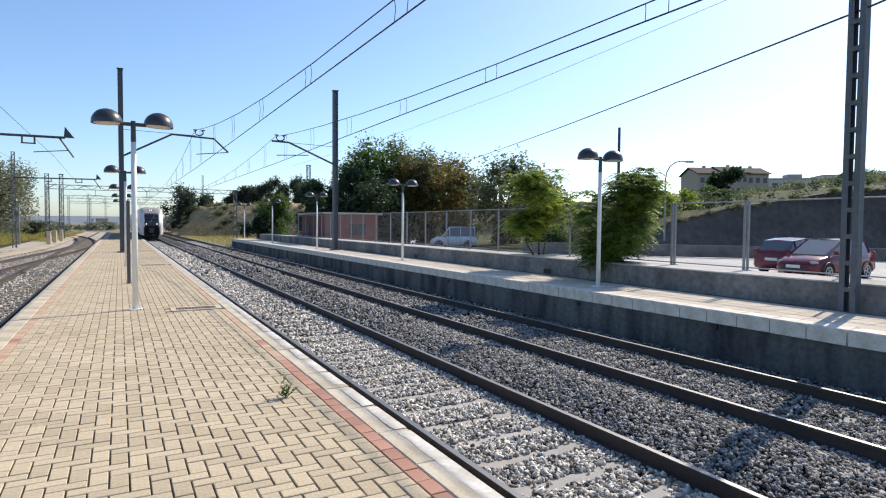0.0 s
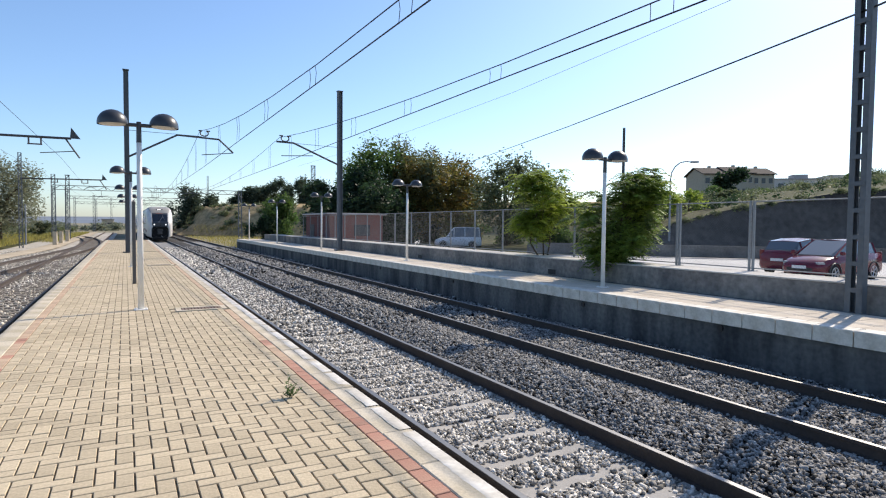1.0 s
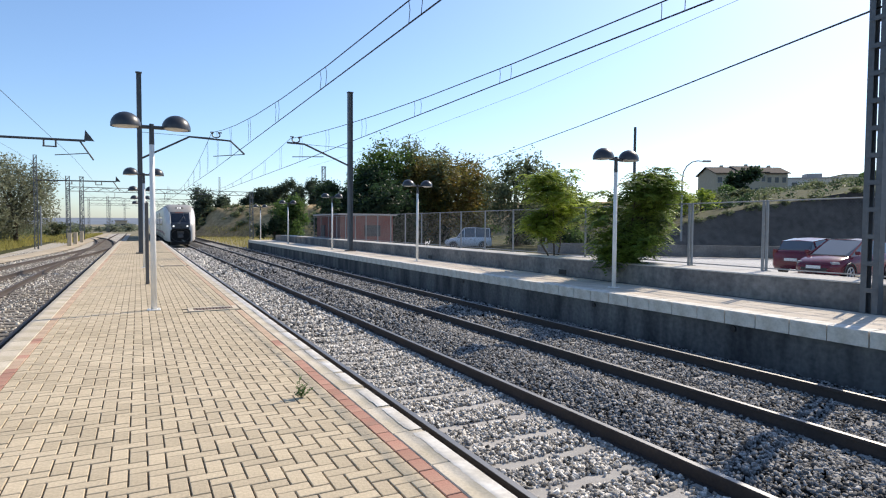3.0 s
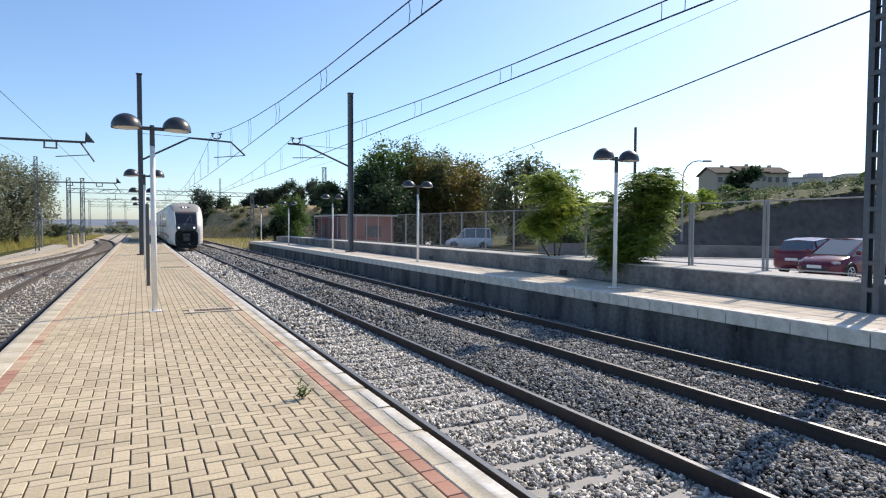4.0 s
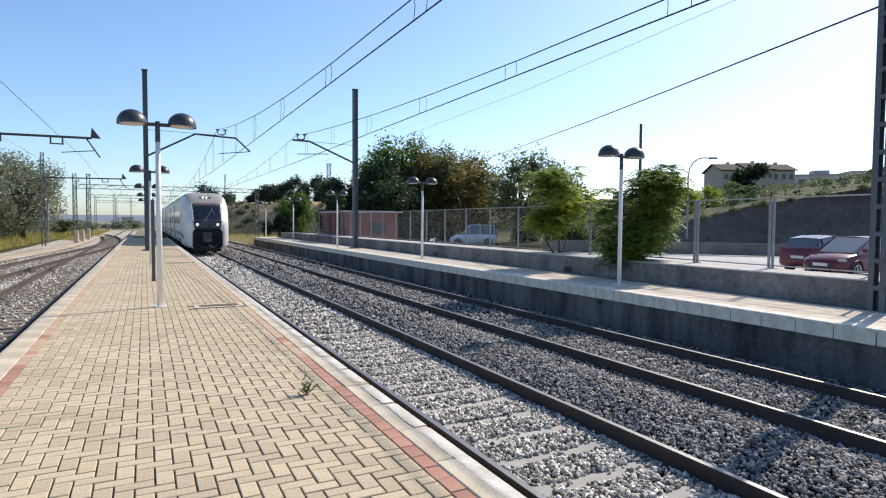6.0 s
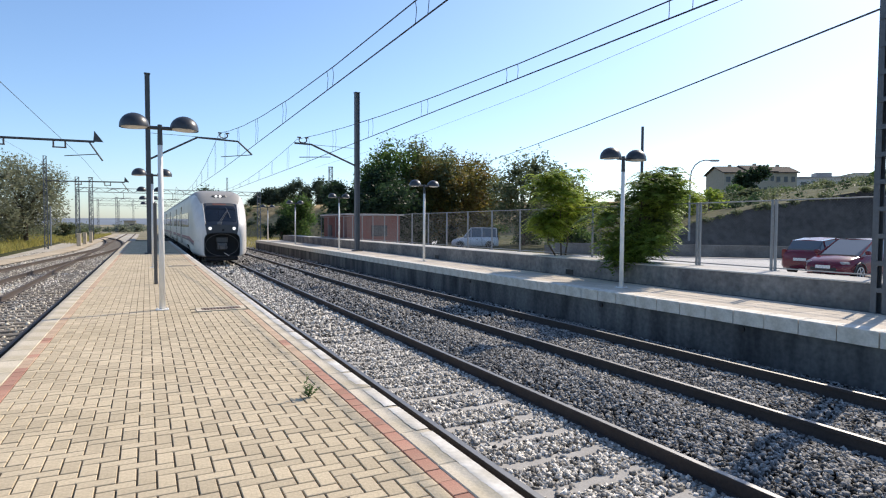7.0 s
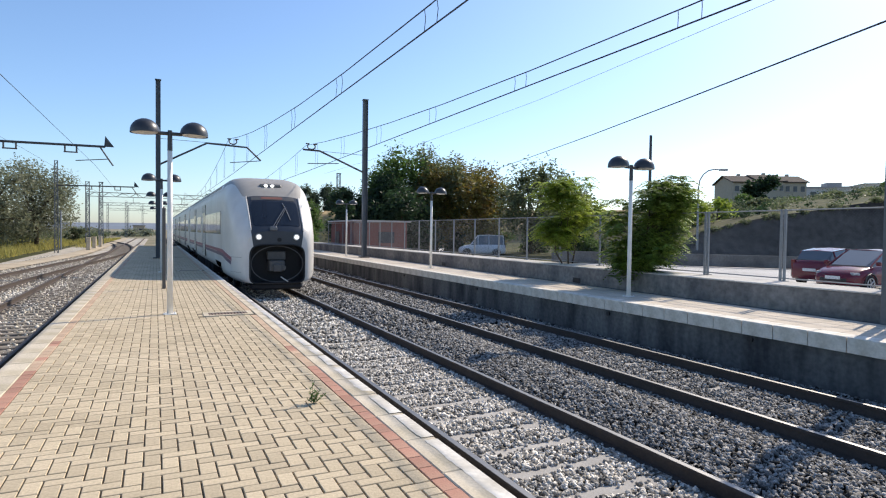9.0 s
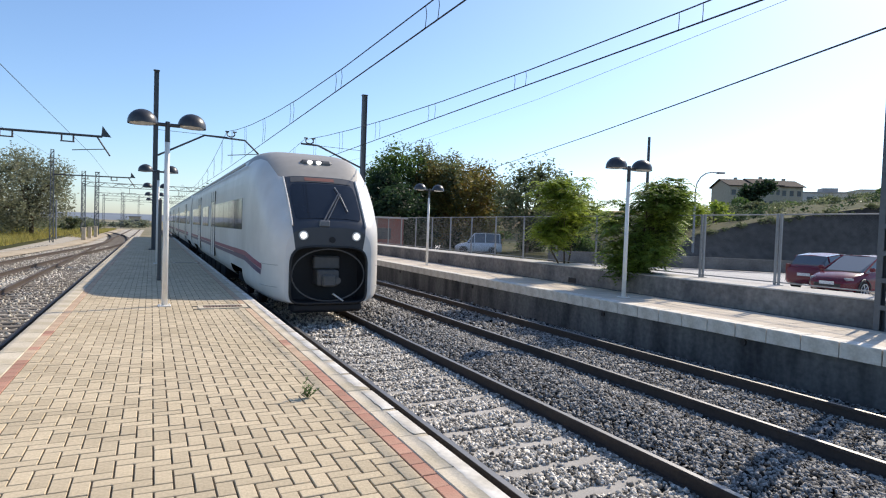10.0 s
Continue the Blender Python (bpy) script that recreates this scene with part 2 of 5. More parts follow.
# ---------------------------------------------------------------- ground and bulk of the place
RAIL = -0.60                       # top of rail
SIDING, SIDE_X = -0.70, -3.2       # the sidings lie lower; centre of the inner one
P2 = 0.11                          # top of the far platform
LEFT, RIGHT, FAR = -1.55, 1.93, 9.2
PLAT_END, PLAT2_END = 60.0, 58.0


def sheet(name, nx, ny, at, mat, label, category):
    """A ground surface on an nx by ny net; at(u, v) gives its points."""
    verts = [at(i / nx, j / ny) for j in range(ny + 1) for i in range(nx + 1)]
    faces = [(j * (nx + 1) + i, j * (nx + 1) + i + 1, (j + 1) * (nx + 1) + i + 1, (j + 1) * (nx + 1) + i) for j in range(ny) for i in range(nx)]
    return tagged(soup(name, verts, faces, mat, smooth=True), label, category, kind="structure")


def bumpy(x, y, size, amount):
    return amount * noise.fractal(Vector((x / size, y / size, 3.7)), 1.0, 2.0, 4)


bm = bmesh.new()
box(bm, (0, 0, -1.6), (6000, 6000, 1.0))
structure("ground", bm, "earth", "dry ochre earth that reaches the horizon", "ground")


def bed_height(x):
    """Height of the ballast across the two main tracks."""
    if x < 1.9 or x > 9.3:
        return -0.9
    h = -0.79
    if 4.75 < x < 6.4:
        h += 0.11 * math.sin((x - 4.75) / 1.65 * math.pi)
    return h


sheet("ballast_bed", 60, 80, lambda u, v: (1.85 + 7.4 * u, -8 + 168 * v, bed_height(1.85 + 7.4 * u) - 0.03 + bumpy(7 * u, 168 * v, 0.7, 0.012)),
      "bed", "crushed stone bed under the main tracks, coloured dark as shade between stones", "track bed")
sheet("siding_bed", 40, 80, lambda u, v: (-10.2 + 8.7 * u, -8 + 168 * v, -0.91 + bumpy(7.5 * u, 168 * v, 1.1, 0.03)),
      "bed_brown", "brown dirty ballast under the sidings", "track bed")

# island platform body
bm = bmesh.new()
box(bm, ((LEFT + RIGHT) / 2, (PLAT_END - 8) / 2, -0.512), (RIGHT - LEFT - 0.06, PLAT_END + 8, 1.0))
platform_1 = structure("platform_1", bm, "sand", "island platform of cream herringbone pavers with a red border", "platform")
bm = bmesh.new()
for x in (LEFT + 0.02, RIGHT - 0.02):
    box(bm, (x, (PLAT_END - 8) / 2, -0.56), (0.06, PLAT_END + 8.02, 0.86))
part("side_wall", bm, "concrete", platform_1, "shaded concrete platform side")

# far platform body
bm = bmesh.new()
box(bm, (10.58, (PLAT2_END - 8) / 2, -0.472), (2.64, PLAT2_END + 8, 1.12))
platform_2 = structure("platform_2", bm, "stained", "side platform of pale paving with whitewashed kerb blocks", "platform")

# low wall along the far platform
bm = bmesh.new()
box(bm, (11.92, 24.0, 0.03), (1.04, 64, 1.1), bevel=0.012)
structure("wall_low", bm, "rough_wall", "low rough concrete wall with a fence on top", "wall")
bm = bmesh.new()
for k in range(22):
    box(bm, (11.915, -6.7 + 2.8 * k, 0.593), (1.06, 2.785, 0.03), bevel=0.006)
structure("wall_coping", bm, "coping", "pale cement coping of the low wall", "coping")

# parking area behind the fence
sheet("parking_ground", 30, 40, lambda u, v: (12.44 + 50 * u, -12 + 84 * v, -0.22 - 0.004 * 84 * v + bumpy(50 * u, 84 * v, 6, 0.02)),
      "asphalt", "sunlit pale concrete of the car park", "car park")
bm = bmesh.new()
a, b = Vector((24.5, 33.0, -0.05)), Vector((46, 8.5, -0.05))
d = (b - a)
box(bm, (a + b) / 2 + Vector((0, 0, 0.1)), (d.length, 0.3, 0.75), math.degrees(math.atan2(d.y, d.x)), bevel=0.03)
structure("wall_back", bm, "concrete", "low grey wall at the back of the car park", "wall")


def bank_top(a):
    """Height of the bank's crest, a metres along it."""
    rows = [(-4, -0.25), (-0.5, 0.1), (1.5, 1.7), (6.2, 2.95), (15, 4.2), (60, 7.4), (110, 7.0)]
    for (a0, h0), (a1, h1) in zip(rows, rows[1:]):
        if a <= a1:
            return h0 + (h1 - h0) * max(0, a - a0) / (a1 - a0)
    return rows[-1][1]


def bank(u, v):
    """The shaded bank behind the car park: u along it, v up and back."""
    along = -4 + 60 * u
    base = Vector((31.0, 28.0)) + along * Vector((0.885, -0.465))
    back = Vector((0.465, 0.885))
    top = bank_top(along)
    p = base + back * (1.1 * v)
    return (p.x, p.y, -0.3 + (top + 0.3) * v ** 0.8 + bumpy(p.x, p.y + 9 * v, 2.5, 0.12) * (v > 0.02))


sheet("bank", 80, 14, bank, "bank", "shaded grey earth bank behind the car park, its colour darkened for the shade", "bank")


def hill_z(x, y):
    """Height of the hill behind the bank; a hollow runs up it towards the houses."""
    d = Vector((x - 31.0, y - 28.0))
    along, v = d.dot(Vector((0.885, -0.465))), max(0.0, (d.dot(Vector((0.465, 0.885))) - 1.05) / 130)
    side = (x - 45) * 0.535 - (y - 33) * 0.845
    slope = min(1, max(0.1, (side + 1) / 17)) * min(1, max(0, (along + 13) / 14))
    return bank_top(along) + 5.2 * v ** 0.75 * slope - 0.05 + bumpy(x, y, 9, 0.5) * min(1, 6 * v)


def hillside(u, v):
    along = -16 + 110 * u
    base = Vector((31.0, 28.0)) + along * Vector((0.885, -0.465)) + Vector((0.465, 0.885)) * (1.05 + 130 * v)
    return (base.x, base.y, hill_z(base.x, base.y))


sheet("hillside", 70, 50, hillside, "hill_grass", "dry grassy hillside above the bank", "hill")


def mound(u, v):
    """The ochre cutting beyond the end of the far platform."""
    x = 9.5 + 75 * u
    y = 132 - 1.25 * (x - 9.5) + 60 * v
    h = 5.7 * min(1, v * 5) ** 0.8 * min(1, 0.05 + u * 12) + 1.5 * v
    return (x, y, -0.95 + h + bumpy(x, y, 5, 0.9) * min(1, v * 12))


sheet("cutting", 60, 40, mound, "ochre", "ochre earth cutting with dry scrub", "bank")
sheet("left_verge", 30, 60, lambda u, v: (-60 + 50.5 * u, -10 + 170 * v, -0.9 + 0.35 * (1 - u) + 0.26 * min(1, (1 - u) * 10) + bumpy(50 * u, 170 * v, 3, 0.12) * (1 - u ** 6)),
      "hill_grass", "verge of dry yellow-green grass", "verge")
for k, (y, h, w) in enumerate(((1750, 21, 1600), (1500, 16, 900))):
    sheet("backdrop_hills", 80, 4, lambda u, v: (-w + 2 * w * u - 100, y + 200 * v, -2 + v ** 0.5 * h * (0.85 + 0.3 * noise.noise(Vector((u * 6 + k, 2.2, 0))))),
          "far_hill", "hills on the horizon, blue-grey with haze in their colour", "hills")


# ---------------------------------------------------------------- tracks
def rail_mesh(y0, y1, side, polish):
    prof = [(-0.07, -0.172), (0.07, -0.172), (0.07, -0.16), (0.012, -0.14), (0.012, -0.045), (0.036, -0.035), (0.036, -0.004), (0.03, 0.0)]
    prof += [(-x, z) for x, z in reversed(prof[2:])]
    bm = bmesh.new()
    rings = [[bm.verts.new((x, y, z)) for x, z in prof] for y in (y0, y1)]
    n = len(prof)
    for i in range(n):
        bm.faces.new((rings[0][i], rings[0][(i + 1) % n], rings[1][(i + 1) % n], rings[1][i]))
    for r in rings:
        bm.faces.new(r)
    bmesh.ops.recalc_face_normals(bm, faces=bm.faces)
    me = finish(bm, "rail", side)
    me.materials.append(M[polish])
    for f in me.polygons:
        if f.normal.z > 0.9 and f.center.z > -0.01:
            f.material_index = 1
    return me


RAIL_MAIN = rail_mesh(-9, 158, "rail_side", "rail_top")
RAIL_OLD = rail_mesh(-9, 158, "rail_rust", "rail_rust")


def sleeper_mesh(mat, half=1.3, dip=0.012):
    bm = bmesh.new()
    xs = [-half, -0.62, -0.3, 0.3, 0.62, half]
    tops = [0, 0, -dip, -dip, 0, 0]
    rows = []
    for x, t in zip(xs, tops):
        rows.append([bm.verts.new((x, y, z + t)) for y, z in ((-0.15, -0.2), (-0.125, -0.012), (-0.11, 0), (0.11, 0), (0.125, -0.012), (0.15, -0.2))])
    for a, b in zip(rows, rows[1:]):
        for i in range(5):
            bm.faces.new((a[i], b[i], b[i + 1], a[i + 1]))
    bm.faces.new(rows[0])
    bm.faces.new(rows[-1])
    for x in (-0.868, 0.868):
        for sx in (-0.1, 0.1):
            box(bm, (x + sx, 0, 0.012), (0.06, 0.13, 0.03))
    bmesh.ops.recalc_face_normals(bm, faces=bm.faces)
    return finish(bm, "sleeper", mat)


SLEEPER, OLD_SLEEPER = sleeper_mesh("sleeper"), sleeper_mesh("wood_sleeper", 1.3, 0.0)


def track(name, x0, rail, sleeper, label, y_end, phase, level=RAIL):
    t = thing(name, label, "railway track", "railway tracks", (x0, 0, level), kind="structure")
    for x in (-0.868, 0.868):
        r = new("rail", rail)
        r.parent, r.location = t, (x, 0, 0)
    k = -14
    while phase + 0.6 * k < y_end:
        s = new("sleeper", sleeper)
        s.parent = t
        s.location = (random.uniform(-0.012, 0.012), phase + 0.6 * k, -0.171 + random.uniform(-0.005, 0.004))
        s.rotation_euler = (0, 0, random.uniform(-0.008, 0.008))
        k += 1
    return t


track("track_1", 3.66, RAIL_MAIN, SLEEPER, "main track with dark rails on concrete sleepers", 80, 0.52)
track("track_2", 7.495, RAIL_MAIN, SLEEPER, "main track beside the side platform on concrete sleepers", 80, 0.83)
track("track_3", SIDE_X, RAIL_OLD, OLD_SLEEPER, "rusty siding on dark timber sleepers", 80, 0.2, SIDING)


def turnout(y):
    """Where the outer siding lies: it swings in to join the inner one."""
    u = min(1, max(0, (68 - y) / 46))
    return SIDE_X - 3.1 * u * u * (3 - 2 * u)


track_4 = thing("track_4", "rusty outer siding that swings in to join its neighbour", "railway track", "railway tracks", (0, 0, SIDING), kind="structure")
for side in (-0.868, 0.868):
    bm = bmesh.new()
    prof = [(-0.07, -0.172), (0.07, -0.172), (0.015, -0.14), (0.015, -0.04), (0.036, -0.03), (0.036, 0.002), (-0.036, 0.002), (-0.036, -0.03), (-0.015, -0.04), (-0.015, -0.14)]
    last = None
    for k in range(40):
        y = -6 + 74 * k / 39
        now = [bm.verts.new((turnout(y) + side + x, y, z)) for x, z in prof]
        if last:
            for i in range(len(prof)):
                bm.faces.new((last[i], last[(i + 1) % 10], now[(i + 1) % 10], now[i]))
        last = now
    bmesh.ops.recalc_face_normals(bm, faces=bm.faces)
    part("rail", bm, "rail_rust", track_4)
for k in range(-8, 108):
    y = 0.4 + 0.6 * k
    s = new("sleeper", OLD_SLEEPER)
    s.parent, s.location = track_4, (turnout(y), y, -0.176)


def curve_track(points, label):
    """Two rusty rails along a bend, on their sleepers; points are plan positions of the centre line."""
    t = thing("curved_track", label, "railway track", "railway tracks", (0, 0, SIDING), kind="structure")
    p = [Vector((x, y, 0)) for x, y in points]
    line = []
    for a, b, c, d in zip([p[0]] + p, p, p[1:], p[2:] + [p[-1]]):
        for k in range(8):
            u = k / 8
            line.append(0.5 * (2 * b + (c - a) * u + (2 * a - 5 * b + 4 * c - d) * u * u + (3 * b - a - 3 * c + d) * u ** 3))
    line.append(p[-1])
    along = [(line[min(i + 1, len(line) - 1)] - line[max(i - 1, 0)]).normalized() for i in range(len(line))]
    for side in (-0.868, 0.868):
        bm = bmesh.new()
        last = None
        for q, d in zip(line, along):
            n = Vector((d.y, -d.x, 0))
            now = [bm.verts.new(q + n * (side + e) + Vector((0, 0, z))) for e, z in ((-0.06, -0.17), (-0.036, 0), (0.036, 0), (0.06, -0.17))]
            if last:
                for i in range(3):
                    bm.faces.new((last[i], last[i + 1], now[i + 1], now[i]))
            last = now
        bmesh.ops.recalc_face_normals(bm, faces=bm.faces)
        part("rail", bm, "rail_rust", t)
    run = 0.0
    for q0, q1, d in zip(line, line[1:], along):
        run += (q1 - q0).length
        while run > 0.65:
            run -= 0.65
            s = new("sleeper", OLD_SLEEPER)
            s.parent = t
            s.location, s.rotation_euler = q1 - d * run + Vector((0, 0, -0.18)), (0, 0, math.atan2(d.y, d.x) - math.pi / 2)
    return t


curve_track(((-3.2, 60), (-3.2, 72), (-3.75, 87), (-4.9, 100), (-6.9, 112), (-11, 128)), "rusty track that bends away from the sidings")
sheet("path", 6, 60, lambda u, v: (turnout(-8 + 168 * v) - 4.0 + 1.7 * u + 0.25 * noise.noise(Vector((0, v * 60, u))), -8 + 168 * v, -0.82 + 0.06 * math.sin(3.14 * u)), "path", "pale sandy path along the sidings", "path")


def stones(name, x0, x1, y0, y1, count, size, mat, height, clear, label):
    """Crushed stone: many small angular lumps in one mesh."""
    rng = np.random.default_rng(len(name) + int(y0))
    cube = np.array([(x, y, z) for x in (-1, 1) for y in (-1, 1) for z in (-1, 1)]) * 0.8
    tri = np.array(((0, 1, 3), (0, 3, 2), (4, 6, 7), (4, 7, 5), (0, 4, 5), (0, 5, 1), (2, 3, 7), (2, 7, 6), (0, 2, 6), (0, 6, 4), (1, 5, 7), (1, 7, 3)))
    p = np.column_stack((rng.uniform(x0, x1, count), rng.uniform(y0, y1, count)))
    p = p[[not clear(x, y) for x, y in p]]
    n = len(p)
    z = np.array([height(x) for x in p[:, 0]]) + rng.uniform(-0.3, 0.35, n) * size
    turn = rng.uniform(0, math.pi, n)
    q = np.column_stack((np.cos(turn), rng.normal(0, 0.42, (n, 2)), np.sin(turn)))
    q /= np.linalg.norm(q, axis=1)[:, None]
    w, a, b, c = q.T
    rot = np.stack((1 - 2 * (b * b + c * c), 2 * (a * b - c * w), 2 * (a * c + b * w), 2 * (a * b + c * w), 1 - 2 * (a * a + c * c), 2 * (b * c - a * w),
                    2 * (a * c - b * w), 2 * (b * c + a * w), 1 - 2 * (a * a + b * b)), 1).reshape(n, 3, 3)
    shape = cube[None] * rng.uniform(0.62, 1.12, (n, 8, 3)) * (size / 2 * rng.uniform(0.6, 1.45, n))[:, None, None] * np.column_stack((rng.uniform(0.9, 1.65, n), rng.uniform(0.5, 0.95, n), rng.uniform(0.45, 0.8, n)))[:, None]
    v = np.einsum("nij,nkj->nki", rot, shape) + np.column_stack((p, z))[:, None]
    f = (tri[None] + 8 * np.arange(n)[:, None, None]).reshape(-1, 3)
    me = bpy.data.meshes.new(name)
    me.vertices.add(n * 8)
    me.vertices.foreach_set("co", v.astype(np.float32).ravel())
    me.loops.add(len(f) * 3)
    me.loops.foreach_set("vertex_index", f.astype(np.int32).ravel())
    me.polygons.add(len(f))
    me.polygons.foreach_set("loop_start", np.arange(0, len(f) * 3, 3, dtype=np.int32))
    me.update(calc_edges=True)
    me.materials.append(M[mat])
    return tagged(new(name, me), label, "ballast", kind="stuff")


def on_sleeper(x, y):
    """Clear of the rails; the sleepers' middles show in the first track, only patches of them in the second."""
    for c, ph, low, high in ((3.66, 0.52, -0.82, 0.64), (7.495, 0.83, 0.1, 0.45)):
        d = (y - ph + 0.3) % 0.6 - 0.3
        if low < x - c < high and abs(d) < 0.09:
            return random.random() < 0.96
        if abs(abs(x - c) - 0.868) < 0.06:
            return True
    return False


def stone_top(x):
    d = min(abs(x - 3.66), abs(x - 7.495))
    return bed_height(x) + (0.016 if d < 0.75 else 0.02)


for mat, xa, xb, share, label in (("stone_pale", 1.98, 4.62, 0.37, "pale dusty crushed stone between the rails beside the island platform"), ("stone", 4.62, 9.2, 0.63, "loose grey crushed stone between and beside the tracks")):
    stones("ballast", xa, xb, 1.2, 12, int(105000 * share), 0.047, mat, stone_top, on_sleeper, label)
    stones("ballast", xa, xb, 12, 27, int(36000 * share), 0.072, mat, stone_top, on_sleeper, label)
    stones("ballast", xa, xb, 27, 60, int(20000 * share), 0.12, mat, stone_top, on_sleeper, label)
def on_siding(x, y):
    """Clear of the rails, and mostly off the timber sleepers."""
    for c, ph in ((SIDE_X, 0.2), (turnout(y), 0.4)):
        if abs(abs(x - c) - 0.868) < 0.07:
            return True
        if abs(x - c) < 1.25 and abs((y - ph + 0.3) % 0.6 - 0.3) < 0.12:
            return random.random() < 0.72
    return False


stones("ballast", -8.5, -1.6, 11, 60, 24000, 0.07, "stone_brown", lambda x: -0.895, on_siding, "weathered grey-brown ballast of the sidings")


# ---------------------------------------------------------------- lamps
def platform_lamp(x, y, z, top, turn=0.0):
    t = thing("platform_lamp", "cream steel platform lamp with two black dome heads", "lamp post", "platform lamps", (x, y, z), turn)
    bm = bmesh.new()
    tube(bm, (0, 0, 0.01), (0, 0, top - 0.29), 0.052, 0.042, 16)
    part("pole", bm, "lamp_white", t, smooth=True)
    bm = bmesh.new()
    box(bm, (0, 0, 0.008), (0.22, 0.22, 0.016), bevel=0.004)
    for a in (-1, 1):
        for b in (-1, 1):
            tube(bm, (0.08 * a, 0.08 * b, 0.01), (0.08 * a, 0.08 * b, 0.035), 0.01, seg=6)
    part("base_plate", bm, "lamp_white", t)
    bm = bmesh.new()
    tube(bm, (0, 0, top - 0.31), (0, 0, top + 0.06), 0.046, 0.04, 14)
    tube(bm, (-0.2, 0, top), (0.2, 0, top), 0.034, seg=10)
    part("crossarm", bm, "lamp_black", t, "black painted cross-arm")
    for s in (-1, 1):
        bm = bmesh.new()
        bmesh.ops.create_uvsphere(bm, u_segments=24, v_segments=14, radius=1.0)
        bmesh.ops.delete(bm, geom=[v for v in bm.verts if v.co.z < -0.01], context="VERTS")
        bmesh.ops.transform(bm, verts=bm.verts, matrix=pose(s * 0.41, 0, top + 0.01, 0, s * 2, 0) @ Matrix.Diagonal((0.245, 0.245, 0.232, 1)))
        rim = [e for e in bm.edges if e.is_boundary]
        r = bmesh.ops.extrude_edge_only(bm, edges=rim)
        for v in [g for g in r["geom"] if isinstance(g, bmesh.types.BMVert)]:
            v.co.z -= 0.025
        head = part("head", bm, "lamp_black", t, "black dome lamp head", smooth=True)
        bm = bmesh.new()
        bmesh.ops.create_uvsphere(bm, u_segments=20, v_segments=8, radius=1.0)
        bmesh.ops.transform(bm, verts=bm.verts, matrix=pose(s * 0.41, 0, top, 0, s * 2, 0) @ Matrix.Diagonal((0.225, 0.225, 0.04, 1)))
        part("diffuser", bm, "lamp_glass", head, "milky flat diffuser", smooth=True)
    return t


lamp = platform_lamp(0.24, 11.94, 0, 3.32)
for y in (23.6, 35.2, 46.8, 58.4):
    copy_thing(lamp, pose(0.2, y, 0))
lamp = platform_lamp(10.1, 10.57, P2, 3.06, 2)
for y in (21.75, 33.6, 45.0, 56.3):
    copy_thing(lamp, pose(10.1, y, P2, 0, 0, 2))

bm = bmesh.new()
box(bm, (0.2, 17.1, 1.06), (0.085, 0.085, 2.12), bevel=0.008)
tagged(part("post", bm, "board"), "dark square steel post on the paving", "post")


# ---------------------------------------------------------------- overhead line
def beam_mast(name, at, height, width, arm, label):
    """Solid steel mast with a bent cantilever; arm: local points from the mast outwards, in x and z."""
    t = thing(name, label, "mast", "overhead line masts", at)
    bm = bmesh.new()
    w = width / 2
    box(bm, (-w + 0.012, 0, height / 2), (0.024, width, height))
    box(bm, (w - 0.012, 0, height / 2), (0.024, width, height))
    box(bm, (0, 0, height / 2), (width - 0.05, 0.02, height))
    box(bm, (0, 0, height + 0.02), (width + 0.06, width + 0.04, 0.04))
    part("column", bm, "mast", t)
    bm = bmesh.new()
    box(bm, (0, 0, 0.03), (width + 0.25, width + 0.25, 0.06), bevel=0.01)
    part("foot", bm, "concrete", t, "concrete footing")
    bm = bmesh.new()
    polyline(bm, [(x, 0, z) for x, z in arm], 0.05, 8)
    a = part("cantilever", bm, "dark_mast", t, "bent tubular cantilever")
    return t, a


def pulley(parent, x, z):
    bm = bmesh.new()
    loop = [(x + 0.21 * math.cos(a), 0, z + 0.15 + 0.16 * math.sin(a)) for a in (math.pi * (0.28 - 0.195 * k) for k in range(9))]
    polyline(bm, loop, 0.035, 7)
    box(bm, (x - 0.2, 0, z + 0.28), (0.2, 0.08, 0.06), bevel=0.01)
    box(bm, (x + 0.2, 0, z + 0.28), (0.2, 0.08, 0.06), bevel=0.01)
    part("insulator", bm, "insulator", parent, "brown looped insulator clamp")


def steady(parent, x0, z0, x1, z1):
    bm = bmesh.new()
    tube(bm, (x0, 0, z0), (x1, 0, z1), 0.022, seg=6)
    part("steady_arm", bm, "dark_mast", parent)


m1, a1 = beam_mast("mast", (0.13, 34.7, 0), 9.4, 0.24, [(0.1, 5.0), (2.4, 6.28), (4.5, 6.2), (5.25, 5.5)], "grey steel mast on the island platform with one cantilever")
pulley(a1, 3.75, 6.33)
steady(a1, 5.25, 5.5, 3.6, 5.3)
tube_wire = bmesh.new()
tube(tube_wire, (0.1, 0, 6.35), (3.6, 0, 6.3), 0.012, seg=5)
part("tie_rod", tube_wire, "wire", a1)
m2, a2 = beam_mast("mast", (10.5, 31.5, P2), 8.75, 0.25, [(-0.1, 4.75), (-2.55, 5.76), (-3.45, 5.78)], "grey steel mast on the side platform with one cantilever")
pulley(a2, -3.0, 5.82)
steady(a2, -1.5, 5.15, -3.2, 5.05)
tube_wire = bmesh.new()
tube(tube_wire, (-0.1, 0, 5.7), (-2.5, 0, 5.75), 0.012, seg=5)
part("tie_rod", tube_wire, "wire", a2)


